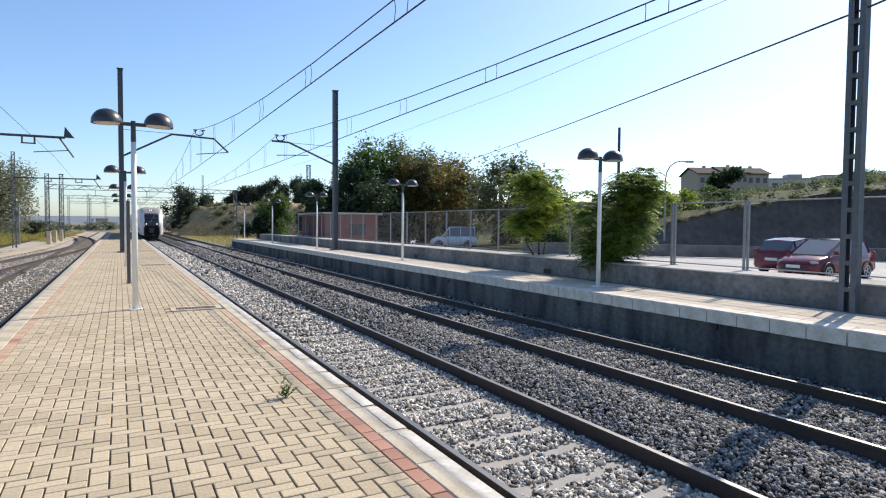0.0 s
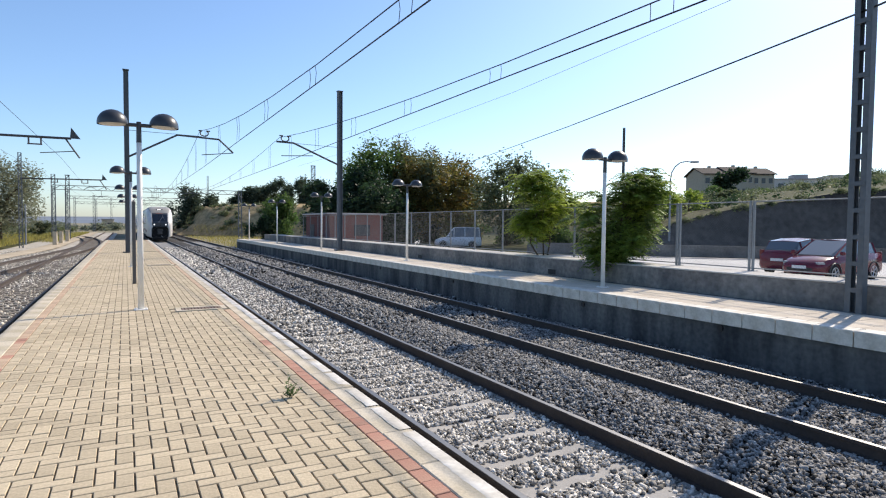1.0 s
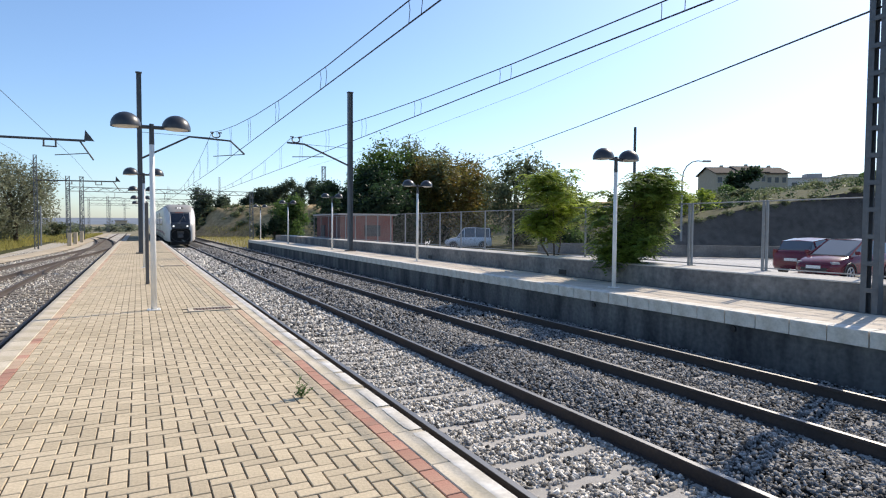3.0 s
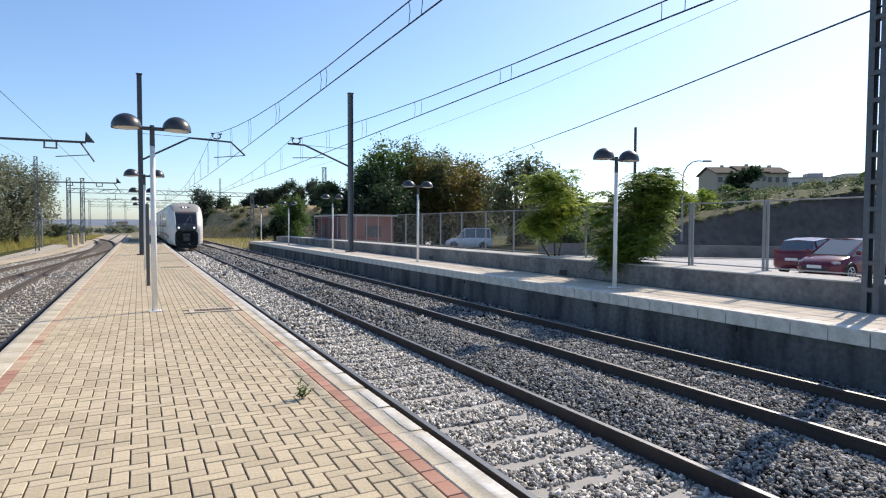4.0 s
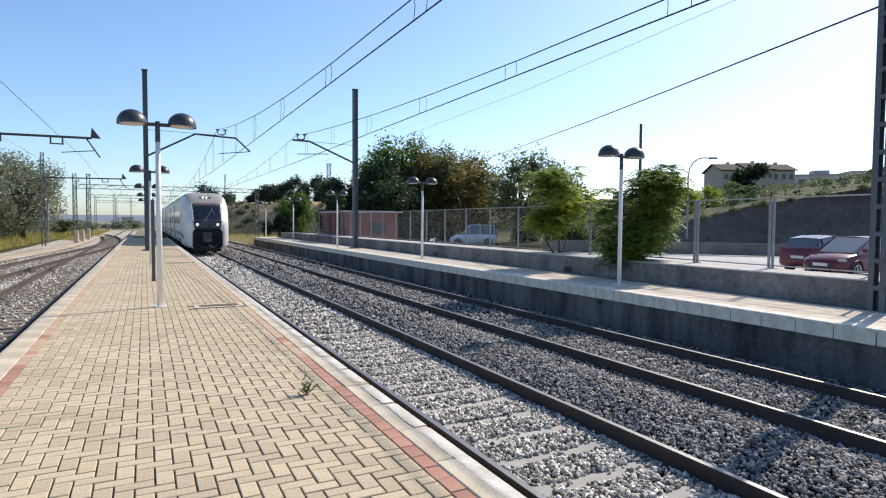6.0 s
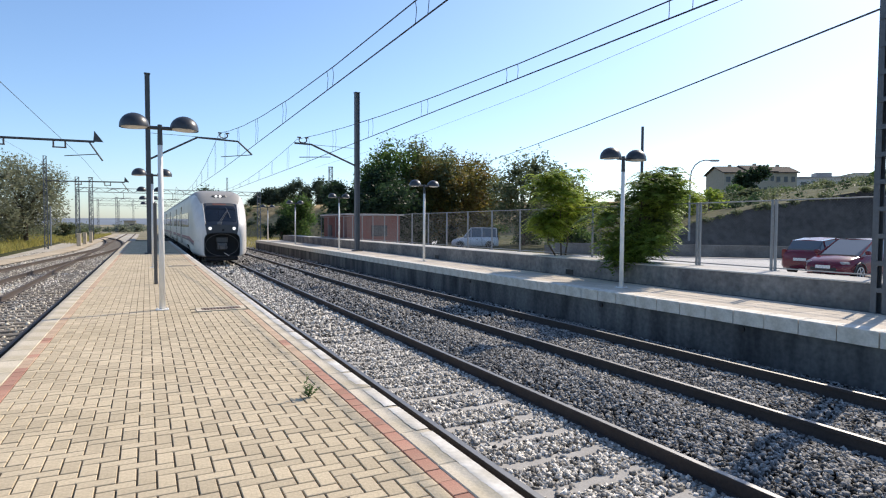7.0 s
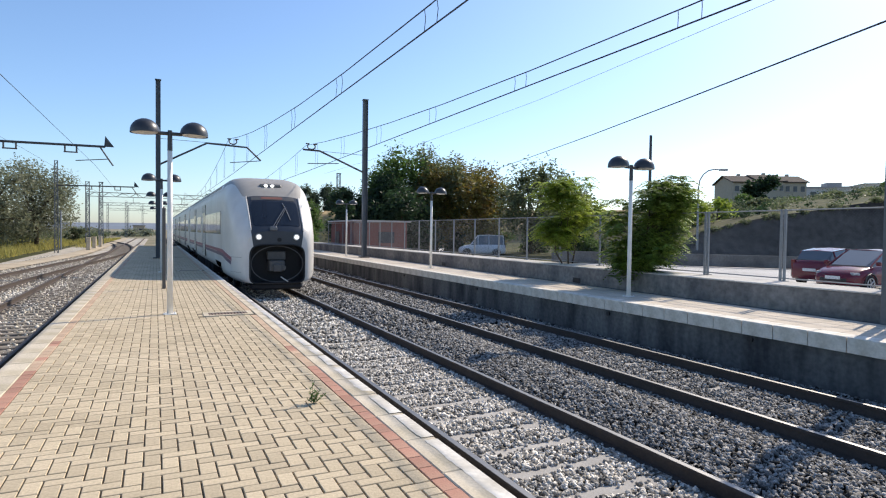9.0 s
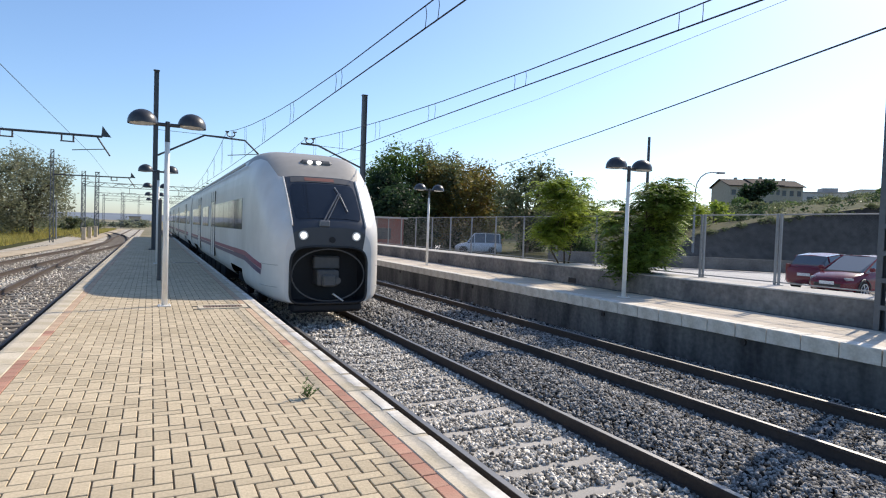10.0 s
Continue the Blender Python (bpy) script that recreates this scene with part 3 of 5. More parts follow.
def lattice_mast(name, at, height, width, deep, step, label, rz=0.0, mat="mast", batten=0.08):
    """Two slim steel channels with open space between them, joined by flat battens."""
    t = thing(name, label, "mast", "overhead line masts", at, rz)
    for s in (-1, 1):
        bm = bmesh.new()
        box(bm, (s * (width / 2 - 0.006), 0, height / 2), (0.012, deep, height))
        for y in (-deep / 2 + 0.006, deep / 2 - 0.006):
            box(bm, (s * (width / 2 - 0.058), y, height / 2), (0.092, 0.012, height))
        part("channel", bm, mat, t)
    z = 0.4
    while z < height:
        for y in (-deep / 2 - 0.005, deep / 2 + 0.005):
            bm = bmesh.new()
            box(bm, (0, y, z), (width - 0.03, 0.01, batten))
            part("batten", bm, mat, t)
        z += step
    return t


lattice_mast("lattice_mast", (11.13, 5.52, P2), 9.0, 0.31, 0.12, 0.46, "grey two-channel steel mast with flat battens", rz=80)


def wire(name, pts, r, label):
    bm = bmesh.new()
    polyline(bm, pts, r, 6)
    return tagged(part(name, bm, "wire"), label, "wire", "overhead wires")


def span_z(y, y0, y1, top, low):
    u = (y - y0) / (y1 - y0) * 2 - 1
    return low + (top - low) * u * u


def catenary(x, contact, top, low, masts, label):
    """Contact wire, sagging messenger and droppers between supports along the track."""
    t = thing("catenary", label, "overhead line", "overhead wires")
    bm = bmesh.new()
    polyline(bm, [(x + (0.12 if i % 2 else -0.12), y, contact) for i, y in enumerate(masts)], 0.013, 6)
    part("contact_wire", bm, "wire", t)
    bm = bmesh.new()
    pts = []
    for y0, y1 in zip(masts, masts[1:]):
        pts += [(x, y0 + (y1 - y0) * k / 12, span_z(y0 + (y1 - y0) * k / 12, y0, y1, top, low)) for k in range(12)]
    polyline(bm, pts, 0.0115, 6)
    part("messenger_wire", bm, "wire", t)
    for y0, y1 in zip(masts[:3], masts[1:4]):
        n = 11
        for k in range(n):
            y = y0 + (y1 - y0) * (k + 0.5) / n
            for e in (-0.22, 0.22):
                bm = bmesh.new()
                zt = span_z(y + e, y0, y1, top, low)
                polyline(bm, [(x, y + e, zt), (x + 0.03, y + e + 0.02, (zt + contact) / 2 + 0.05), (x, y + e, contact)], 0.006, 5)
                part("dropper", bm, "wire", t)
    return t


catenary(3.66, 4.61, 6.6, 4.95, [-18.7, 34.7, 88, 141, 190], "contact wire, messenger and droppers over the main track")
catenary(7.2, 4.76, 6.1, 5.03, [-18.7, 31.5, 84, 137, 190], "contact wire, messenger and droppers over the second track")
wire("feeder_wire", [(8.3, -10, 5.9), (8.3, 6, 5.1), (8.3, 11.8, 4.8), (8.3, 20, 4.62), (8.3, 32, 4.7)], 0.0035, "thin feeder wire over the second track")
wire("power_cable", [(2.4, -14.6, 5.2), (6.7, -4.6, 5.0), (11.16, 5.52, 5.3), (14.2, 12.9, 5.62), (17.6, 20.8, 6.05), (22.6, 32.5, 6.75), (30.8, 51.7, 7.95)], 0.018, "black cable from the lattice mast across the car park")


# ---------------------------------------------------------------- train
def ring(w, b, t, n, count=48):
    """A rounded cross-section of half width w between heights b and t."""
    pts = []
    for k in range(count):
        a = 2 * math.pi * (k + 0.5) / count - math.pi / 2
        c, s = math.cos(a), math.sin(a)
        pts.append((w * math.copysign(abs(c) ** (2 / n), c), (b + t) / 2 + (t - b) / 2 * math.copysign(abs(s) ** (2 / n), s)))
    return pts


def smooth_at(table, s):
    for (s0, a), (s1, b) in zip(table, table[1:]):
        if s <= s1:
            u = max(0, (s - s0) / (s1 - s0))
            return a + (b - a) * u
    return table[-1][1]


def nose_ring(w, b, t, n, edge):
    """A cross-section whose points fall exactly on x = -edge and x = edge on its upper side."""
    a0 = math.acos(min(0.999, edge / w) ** (n / 2))
    low = [-math.pi / 2 + (a0 + math.pi / 2) * k / 28 for k in range(28)]
    top = [a0 + (math.pi - 2 * a0) * k / 24 for k in range(25)]
    angles = low + top + [math.pi - a for a in reversed(low[1:])]
    pts = []
    for a in angles:
        c, s = math.cos(a), math.sin(a)
        m = n if s > 0 else 8.0
        pts.append((w * math.copysign(abs(c) ** (2 / m), c), (b + t) / 2 + (t - b) / 2 * math.copysign(abs(s) ** (2 / m), s)))
    return pts


NOSE_FLOOR = 0.40


def nose_n(s):
    return smooth_at([(0, 3.8), (0.5, 3.8), (1.4, 4.2), (3.4, 5.0)], s)


def on_nose(x, s, lift=0.0):
    """A point of the sloped front at x and s behind its tip, lifted off it."""
    w, b, t, n = smooth_at(W_AT, s), NOSE_FLOOR, smooth_at(T_AT, s), nose_n(s)
    z = (b + t) / 2 + (t - b) / 2 * (1 - (abs(x) / w) ** n) ** (1 / n)
    return Vector((x, s - 0.73 * lift, z + 0.68 * lift))


def nose_panel(rows, lift):
    """A skin on the sloped front; rows are (s, x from, x to)."""
    verts, faces = [], []
    for s, xa, xb in rows:
        verts += [tuple(on_nose(xa + (xb - xa) * k / 10, s, lift)) for k in range(11)]
    for j in range(len(rows) - 1):
        faces += [(11 * j + k, 11 * j + k + 1, 11 * j + k + 12, 11 * j + k + 11) for k in range(10)]
    return verts, faces


E_AT = [(0, 0.84), (0.06, 0.86), (0.5, 0.87), (1.08, 0.89), (1.16, 0.99), (1.4, 1.06), (2.0, 1.16), (2.6, 1.27), (3.4, 1.388)]
W_AT = [(0, 1.0), (0.03, 1.06), (0.1, 1.14), (0.25, 1.24), (0.5, 1.325), (0.9, 1.39), (1.4, 1.43), (2.0, 1.457), (3.0, 1.47)]
T_AT = [(0, 2.14), (0.04, 2.23), (0.1, 2.33), (0.6, 2.88), (1.08, 3.36), (1.4, 3.63), (1.8, 3.87), (2.3, 4.03), (2.9, 4.11), (3.4, 4.14)]
SECTION = [0, 0.015, 0.03, 0.06, 0.1, 0.17, 0.25, 0.36, 0.5, 0.7, 0.9, 1.08, 1.16, 1.26, 1.4, 1.6, 1.8, 2.0, 2.3, 2.6, 2.9, 3.4]


def coach_body(parent, y0, y1, bogies):
    """A coach's skin between two stations, open below the floor beside its bogies."""
    outline = ring(1.47, 0.40, 4.14, 5.0)
    cuts = sorted({y0, y1} | {min(y1, max(y0, d + e)) for d in bogies for e in (-1.7, 1.7)})
    bodies = {"coach_shell": [], "roof": []}
    verts = [(x, y, z) for y in cuts for x, z in outline]
    n = 48
    for j in range(len(cuts) - 1):
        mid = (cuts[j] + cuts[j + 1]) / 2
        for k in range(n):
            z = (outline[k][1] + outline[(k + 1) % n][1]) / 2
            if z < 0.95 and any(abs(mid - d) < 1.7 for d in bogies):
                continue
            bodies["roof" if z > 3.82 else "coach_shell"].append((j * n + k, j * n + (k + 1) % n, j * n + n + (k + 1) % n, j * n + n + k))
    for e in (0, len(cuts) - 1):
        bodies["coach_shell"].append(tuple(range(e * n, e * n + n)))
    soup("coach_shell", verts, bodies["coach_shell"], "train_white", parent)
    tagged(soup("roof", verts, bodies["roof"], "train_grey", parent), "grey roof edge")


def train():
    t = thing("train", "white regional train with magenta and purple stripe", "train")
    # nose: one loft, split into white cheeks, dark mask and grey brow
    rings = [nose_ring(smooth_at(W_AT, s), NOSE_FLOOR, smooth_at(T_AT, s), nose_n(s), smooth_at(E_AT, s)) for s in SECTION]
    n = len(rings[0])
    verts = [(x, s, z) for s, r in zip(SECTION, rings) for x, z in r]
    groups = {"nose_shell": [], "mask": [], "brow": []}
    for j in range(len(SECTION) - 1):
        for k in range(n):
            q = (j * n + k, j * n + (k + 1) % n, (j + 1) * n + (k + 1) % n, (j + 1) * n + k)
            upper = 28 <= k < 52
            groups["nose_shell" if not upper else "mask" if SECTION[j] < 1.07 else "brow"].append(q)
    nose = soup("nose_shell", verts, groups["nose_shell"], "train_white", t, True)
    tagged(nose, "white moulded nose cheeks")
    tagged(soup("brow", verts, groups["brow"], "train_grey", t, True), "grey brow over the windscreen")
    # front wall with the coupler opening
    hole = nose_ring(0.89, 0.41, 1.70, 4.6, 0.78)
    pts = [(x, 0, z) for x, z in rings[0]] + [(x, 0, z) for x, z in hole]
    upper, lower = [], []
    for k in range(n):
        q = (k, (k + 1) % n, n + (k + 1) % n, n + k)
        (upper if 28 <= k < 52 else lower).append(q)
    mask = tagged(soup("mask", pts, upper, "train_mask", t), "dark grey front mask")
    tagged(soup("well_surround", pts, lower, "train_white", t), "white front edge beside the coupler well")
    tagged(soup("mask_slope", verts, groups["mask"], "train_mask", mask, True), "dark grey windscreen surround")
    bm = bmesh.new()
    a = [bm.verts.new((x, 0, z)) for x, z in hole]
    b = [bm.verts.new((x * 0.95, 0.55, (z - 1) * 0.95 + 1)) for x, z in hole]
    for k in range(n):
        bm.faces.new((a[k], b[k], b[(k + 1) % n], a[(k + 1) % n]))
    bm.faces.new(b)
    well = part("coupler_well", bm, "train_black", t, "black open coupler well")
    bm = bmesh.new()
    rim_pts = [(x, -0.012, z) for x, z in hole]
    polyline(bm, rim_pts + rim_pts[:1], 0.028, 6)
    part("well_rim", bm, "black_trim", well)
    bm = bmesh.new()
    polyline(bm, [(0.85 * math.cos(0.2 * k), 0.05, 1.05 + 0.60 * math.sin(0.2 * k)) for k in range(33)], 0.017, 6)
    part("well_ring", bm, "board", well, "dull black ring in the coupler well")
    bm = bmesh.new()
    box(bm, (0.02, 0.4, 1.32), (0.62, 0.2, 0.3), bevel=0.03)
    box(bm, (0, 0.32, 0.98), (0.5, 0.5, 0.36), bevel=0.03)
    box(bm, (0, 0.02, 0.92), (0.3, 0.12, 0.26), bevel=0.03)
    tube(bm, (0.2, 0.0, 0.92), (0.2, 0.1, 0.92), 0.08, seg=12)
    part("coupler", bm, "board", well, "dark automatic coupler")
    bm = bmesh.new()
    tube(bm, (0.1, 0.02, 0.62), (0.34, -0.01, 0.45), 0.018, seg=6)
    part("hose", bm, "lamp_glass", well, "pale brake hose")
    bm = bmesh.new()
    box(bm, (0, 0.25, 0.30), (1.66, 0.4, 0.22), bevel=0.06)
    part("plough", bm, "train_black", t, "black rail guard")
    # windscreen, its panels and highlight lines, lying on the sloped front
    glass = [(0.11, -0.70, 0.70), (0.15, -0.76, 0.76), (0.3, -0.78, 0.78), (0.5, -0.78, 0.78), (0.7, -0.78, 0.78), (0.84, -0.76, 0.76), (0.89, -0.70, 0.70)]
    tagged(soup("windscreen", *nose_panel(glass, 0.014), "train_glass", t, True), "dark tinted windscreen")
    board = soup("destination_board", *nose_panel([(0.93, -0.74, 0.74), (0.98, -0.74, 0.74), (1.05, -0.72, 0.72)], 0.012), "display_band", t, True)
    tagged(board, "grey tinted band with the destination display")
    tagged(soup("display", *nose_panel([(0.955, -0.40, 0.32), (0.99, -0.40, 0.32), (1.035, -0.40, 0.32)], 0.018), "board_red", board, True), "dull red display")
    for s in (-1, 1):
        # reflection along the screen's edge, built as a white line
        bm = bmesh.new()
        polyline(bm, [(s * smooth_at(E_AT, v), v - 0.012, r[28][1] + 0.012) for v, r in zip(SECTION, rings) if 0.05 < v < 1.1], 0.022, 6)
        part("screen_highlight", bm, "train_white", t, "white line imitating the highlight beside the windscreen")
        bm = bmesh.new()
        tube(bm, (s * 0.615, -0.03, 1.95), (s * 0.615, 0.05, 1.95), 0.105, seg=20)
        cup = part("headlight_ring", bm, "lamp_glass", t, "grey headlight surround")
        bm = bmesh.new()
        tube(bm, (s * 0.615, -0.042, 1.95), (s * 0.615, 0.0, 1.95), 0.07, seg=20)
        part("headlight", bm, "headlight", cup, "lit round headlight")
        bm = bmesh.new()
        bmesh.ops.create_uvsphere(bm, u_segments=16, v_segments=10, radius=1, matrix=Matrix.Translation(on_nose(s * 0.11 - 0.04, 1.56, 0.03)) @ Matrix.Diagonal((0.078, 0.06, 0.055, 1)))
        part("top_light", bm, "headlight", t, "lit upper marker light", True)
        bm = bmesh.new()
        for z in (0.78, 1.27):
            polyline(bm, [(s * (smooth_at(W_AT, y) + 0.002), y, z) for y in (0.1, 0.25, 0.5, 0.9)], 0.007, 5)
        part("panel_seam", bm, "train_grey", nose, "fine grey panel seam")
    bm = bmesh.new()
    box(bm, on_nose(0.02, 1.58, -0.015), (0.80, 0.16, 0.17), bevel=0.06)
    part("light_recess", bm, "display_band", t, "dark recess of the upper lights")
    bm = bmesh.new()
    polyline(bm, [on_nose(-0.16, 0.05, 0.05), on_nose(0.10, 0.35, 0.07), on_nose(0.34, 0.64, 0.07)], 0.016, 6)
    polyline(bm, [on_nose(-0.08, 0.05, 0.05), on_nose(0.17, 0.35, 0.07), on_nose(0.37, 0.62, 0.07)], 0.012, 6)
    polyline(bm, [on_nose(0.28, 0.80, 0.04), on_nose(0.36, 0.60, 0.05), on_nose(0.46, 0.26, 0.04)], 0.015, 6)
    box(bm, on_nose(-0.14, 0.03, 0.03), (0.24, 0.08, 0.14), bevel=0.02)
    part("wiper", bm, "wiper", t, "grey windscreen wiper")
    bm = bmesh.new()
    tube(bm, (0.05, -0.03, 1.86), (0.05, 0.03, 1.86), 0.07, seg=14)
    part("horn_cover", bm, "train_black", t)
    # coaches
    for k in range(3):
        y0 = 3.4 if k == 0 else 26.0 * k + 0.35
        y1 = 26.0 * (k + 1) - 0.35
        bogies = (y0 + (1.3 if k == 0 else 3.4), y1 - 3.4)
        coach_body(t, y0, y1, bogies)
        if k < 2:
            bm = bmesh.new()
            for q in range(5):
                box(bm, (0, y1 + 0.07 + 0.14 * q, 2.2), (2.5 - 0.12 * (q % 2), 0.12, 3.3 - 0.1 * (q % 2)), bevel=0.02)
            part("gangway_bellows", bm, "train_under", t, "black folded gangway")
        ys = y0 + (0.1 if k == 0 else 1.6)
        doors = [y0 + (8.4 if k == 0 else 6.5), y1 - 6.5]
        for side in (-1, 1):
            y = ys
            while y < y1 - 1.6:
                if all(abs(y + 0.75 - d) > 1.45 for d in doors):
                    bm = bmesh.new()
                    box(bm, (side * 1.468, y + 0.75, 2.43), (0.03, 1.46, 0.86), bevel=0.01)
                    part("window", bm, "side_glass", t, "dark reflecting window")
                y += 1.5
            for d in doors:
                bm = bmesh.new()
                box(bm, (side * 1.467, d, 2.12), (0.03, 1.5, 2.5), bevel=0.012)
                door = part("door", bm, "train_white", t, "white plug door")
                bm = bmesh.new()
                for e in (-0.76, 0.0, 0.76):
                    box(bm, (side * 1.472, d + e, 2.12), (0.034, 0.03, 2.5))
                part("door_seal", bm, "black_trim", door)
                bm = bmesh.new()
                for e in (-0.38, 0.38):
                    box(bm, (side * 1.476, d + e, 2.5), (0.03, 0.5, 1.0), bevel=0.01)
                part("door_glass", bm, "side_glass", door)
            bm = bmesh.new()
            box(bm, (side * 1.468, (ys + y1) / 2 - 0.6, 3.72), (0.03, y1 - ys - 0.6, 0.05))
            part("gutter", bm, "train_grey", t)
            for name, mat, z in (("stripe_magenta", "magenta", 1.395), ("stripe_purple", "purple", 1.27)):
                bm = bmesh.new()
                box(bm, (side * 1.4705, (ys + 1.5 + y1) / 2, z), (0.012, y1 - ys - 1.5, 0.105))
                part(name, bm, mat, t)
        for d in bogies:
            bm = bmesh.new()
            box(bm, (0, d, 1.06), (2.84, 3.5, 0.1))
            part("wheel_well", bm, "train_under", t, "black roof of the bogie bay")
            bm = bmesh.new()
            box(bm, (0, d, 0.5), (1.9, 2.3, 0.3), bevel=0.05)
            for s in (-1, 1):
                box(bm, (s * 1.15, d, 0.55), (0.12, 2.6, 0.26), bevel=0.03)
            bogie = part("bogie", bm, "train_under", t, "black bogie")
            for e in (-1.1, 1.1):
                for s in (-1, 1):
                    bm = bmesh.new()
                    tube(bm, (s * 0.80, d + e, 0.43), (s * 0.93, d + e, 0.43), 0.43, seg=24)
                    part("wheel", bm, "train_under", bogie)
        y = y0 + 5.8
        while y < y1 - 6.5:
            bm = bmesh.new()
            box(bm, (0, y + 0.85, 0.42), (2.5, 1.55, 0.5), bevel=0.04)
            part("equipment_box", bm, "train_under", t, "dark underfloor equipment")
            y += 1.9
    # stripe swooping down along the nose
    for side in (-1, 1):
        for name, mat, z0, z1, yb, yf in (("stripe_magenta", "magenta", 1.395, 1.19, 5.04, 0.8), ("stripe_purple", "purple", 1.27, 1.06, 5.04, 0.84)):
            bm = bmesh.new()
            rows = []
            for q in range(13):
                u = q / 12
                y = yb + (yf - yb) * u
                w = smooth_at(W_AT, y) + 0.006
                z = z0 + (z1 - z0) * max(0, (u - 0.5) / 0.5) ** 1.2
                rows.append([bm.verts.new((side * w, y, z + h)) for h in (-0.06, 0.06)] + [bm.verts.new((side * (w - 0.02), y, z + h)) for h in (0.06, -0.06)])
            for a, b in zip(rows, rows[1:]):
                for i in range(4):
                    bm.faces.new((a[i], b[i], b[(i + 1) % 4], a[(i + 1) % 4]))
            bmesh.ops.recalc_face_normals(bm, faces=bm.faces)
            part(name, bm, mat, t)
    return t


M["display_band"] = material("grey_tinted_band", (0.115, 0.108, 0.10), 0.3, 0, vary=0.08, grain=6, bump=0.01)
M["wiper"] = material("grey_wiper_metal", (0.16, 0.165, 0.175), 0.4, 0.4, vary=0.1, bump=0)
M["board_red"] = material("dull_red_display", (0.24, 0.10, 0.07), 0.4, 0, vary=0.1, bump=0)
TRAIN = train()


# ---------------------------------------------------------------- trees
def leaves(name, clumps, count, size, mat, parent, seed, droop=0.0, core=0.3):
    """A crown: many small folded leaves gathered in uneven clumps; each clump is a centre and three radii."""
    rng = np.random.default_rng(seed)
    vol = np.array([c[3] * c[4] * c[5] for c in clumps])
    which = rng.choice(len(clumps), count, p=vol / vol.sum())
    c = np.array([q[:3] for q in clumps])[which]
    r = np.array([q[3:] for q in clumps])[which]
    d = rng.normal(size=(count, 3))
    d /= np.linalg.norm(d, axis=1)[:, None]
    # twigs: leaves gather round a few hundred points of each crown
    twigs = max(20, count // 22)
    td = rng.normal(size=(twigs, 3))
    td /= np.linalg.norm(td, axis=1)[:, None]
    tr = rng.uniform(0.25, 1.08, twigs) ** 0.5
    tw = rng.integers(0, twigs, count)
    p = c + r * td[tw] * tr[tw][:, None] * rng.uniform(0.85, 1.15, (count, 1)) + d * rng.uniform(0, 1, (count, 1)) * r.mean(1)[:, None] * 0.16
    p[:, 2] -= droop * rng.uniform(0, 1, count)
    # the shaded heart of the crown: fewer, larger sprays close to the limbs
    inner = int(count * core)
    if inner:
        wi = rng.choice(len(clumps), inner, p=vol / vol.sum())
        di = rng.normal(size=(inner, 3))
        di /= np.linalg.norm(di, axis=1)[:, None]
        p[:inner] = np.array([q[:3] for q in clumps])[wi] + np.array([q[3:] for q in clumps])[wi] * di * rng.uniform(0, 0.72, (inner, 1))
    a = rng.normal(size=(count, 3))
    a[:, 2] *= 0.6
    a /= np.linalg.norm(a, axis=1)[:, None]
    b = np.cross(a, rng.normal(size=(count, 3)))
    b /= np.linalg.norm(b, axis=1)[:, None]
    s = size * rng.uniform(0.55, 1.3, (count, 1))
    s[:inner] *= 1.7
    v = np.stack((p - a * s, p - b * s * 0.42, p + a * s, p + b * s * 0.42), 1).reshape(-1, 3)
    f = np.arange(count * 4).reshape(-1, 4)
    me = bpy.data.meshes.new(name)
    me.from_pydata(v.tolist(), [], f.tolist())
    me.materials.append(M[mat])
    ob = new(name, me)
    ob.parent = parent
    return ob


def fronds(name, clumps, rosettes, length, mat, parent, seed):
    """A crown of arching compound leaves: rosettes of stalks, each with paired drooping leaflets."""
    rng = np.random.default_rng(seed)
    vol = np.array([c[3] * c[4] * c[5] for c in clumps])
    which = rng.choice(len(clumps), rosettes, p=vol / vol.sum())
    out = []
    for w in which:
        c = clumps[w]
        d = rng.normal(size=3)
        d /= np.linalg.norm(d)
        heart = np.array(c[:3]) + np.array(c[3:]) * d * rng.uniform(0.35, 1.0)
        for _ in range(rng.integers(5, 9)):
            turn = rng.uniform(0, 2 * math.pi)
            ahead = np.array((math.cos(turn), math.sin(turn), 0.0))
            side = np.array((-ahead[1], ahead[0], 0.0))
            rise, size = rng.uniform(0.2, 1.25), length * rng.uniform(0.6, 1.25)
            for k in range(7):
                u = 0.22 + 0.78 * k / 6
                at = heart + size * (ahead * u * 0.9 + np.array((0, 0, rise * u - (0.3 + 0.8 * rise) * u * u)))
                long = size * (0.37 - 0.15 * u) * rng.uniform(0.8, 1.15)
                for e in (-1, 1):
                    q = side * e * 0.85 + ahead * 0.45 + np.array((0, 0, -rng.uniform(0.1, 0.55)))
                    q /= np.linalg.norm(q)
                    across = np.cross(q, np.array((0, 0, 1.0))) * 0.24 * long + np.array((0, 0, 0.04 * long))
                    out.append((at, at + q * long * 0.4 + across, at + q * long, at + q * long * 0.4 - across))
    v = np.array(out).reshape(-1, 3)
    me = bpy.data.meshes.new(name)
    me.from_pydata(v.tolist(), [], np.arange(len(v)).reshape(-1, 4).tolist())
    me.materials.append(M[mat])
    ob = new(name, me)
    ob.parent = parent
    return ob


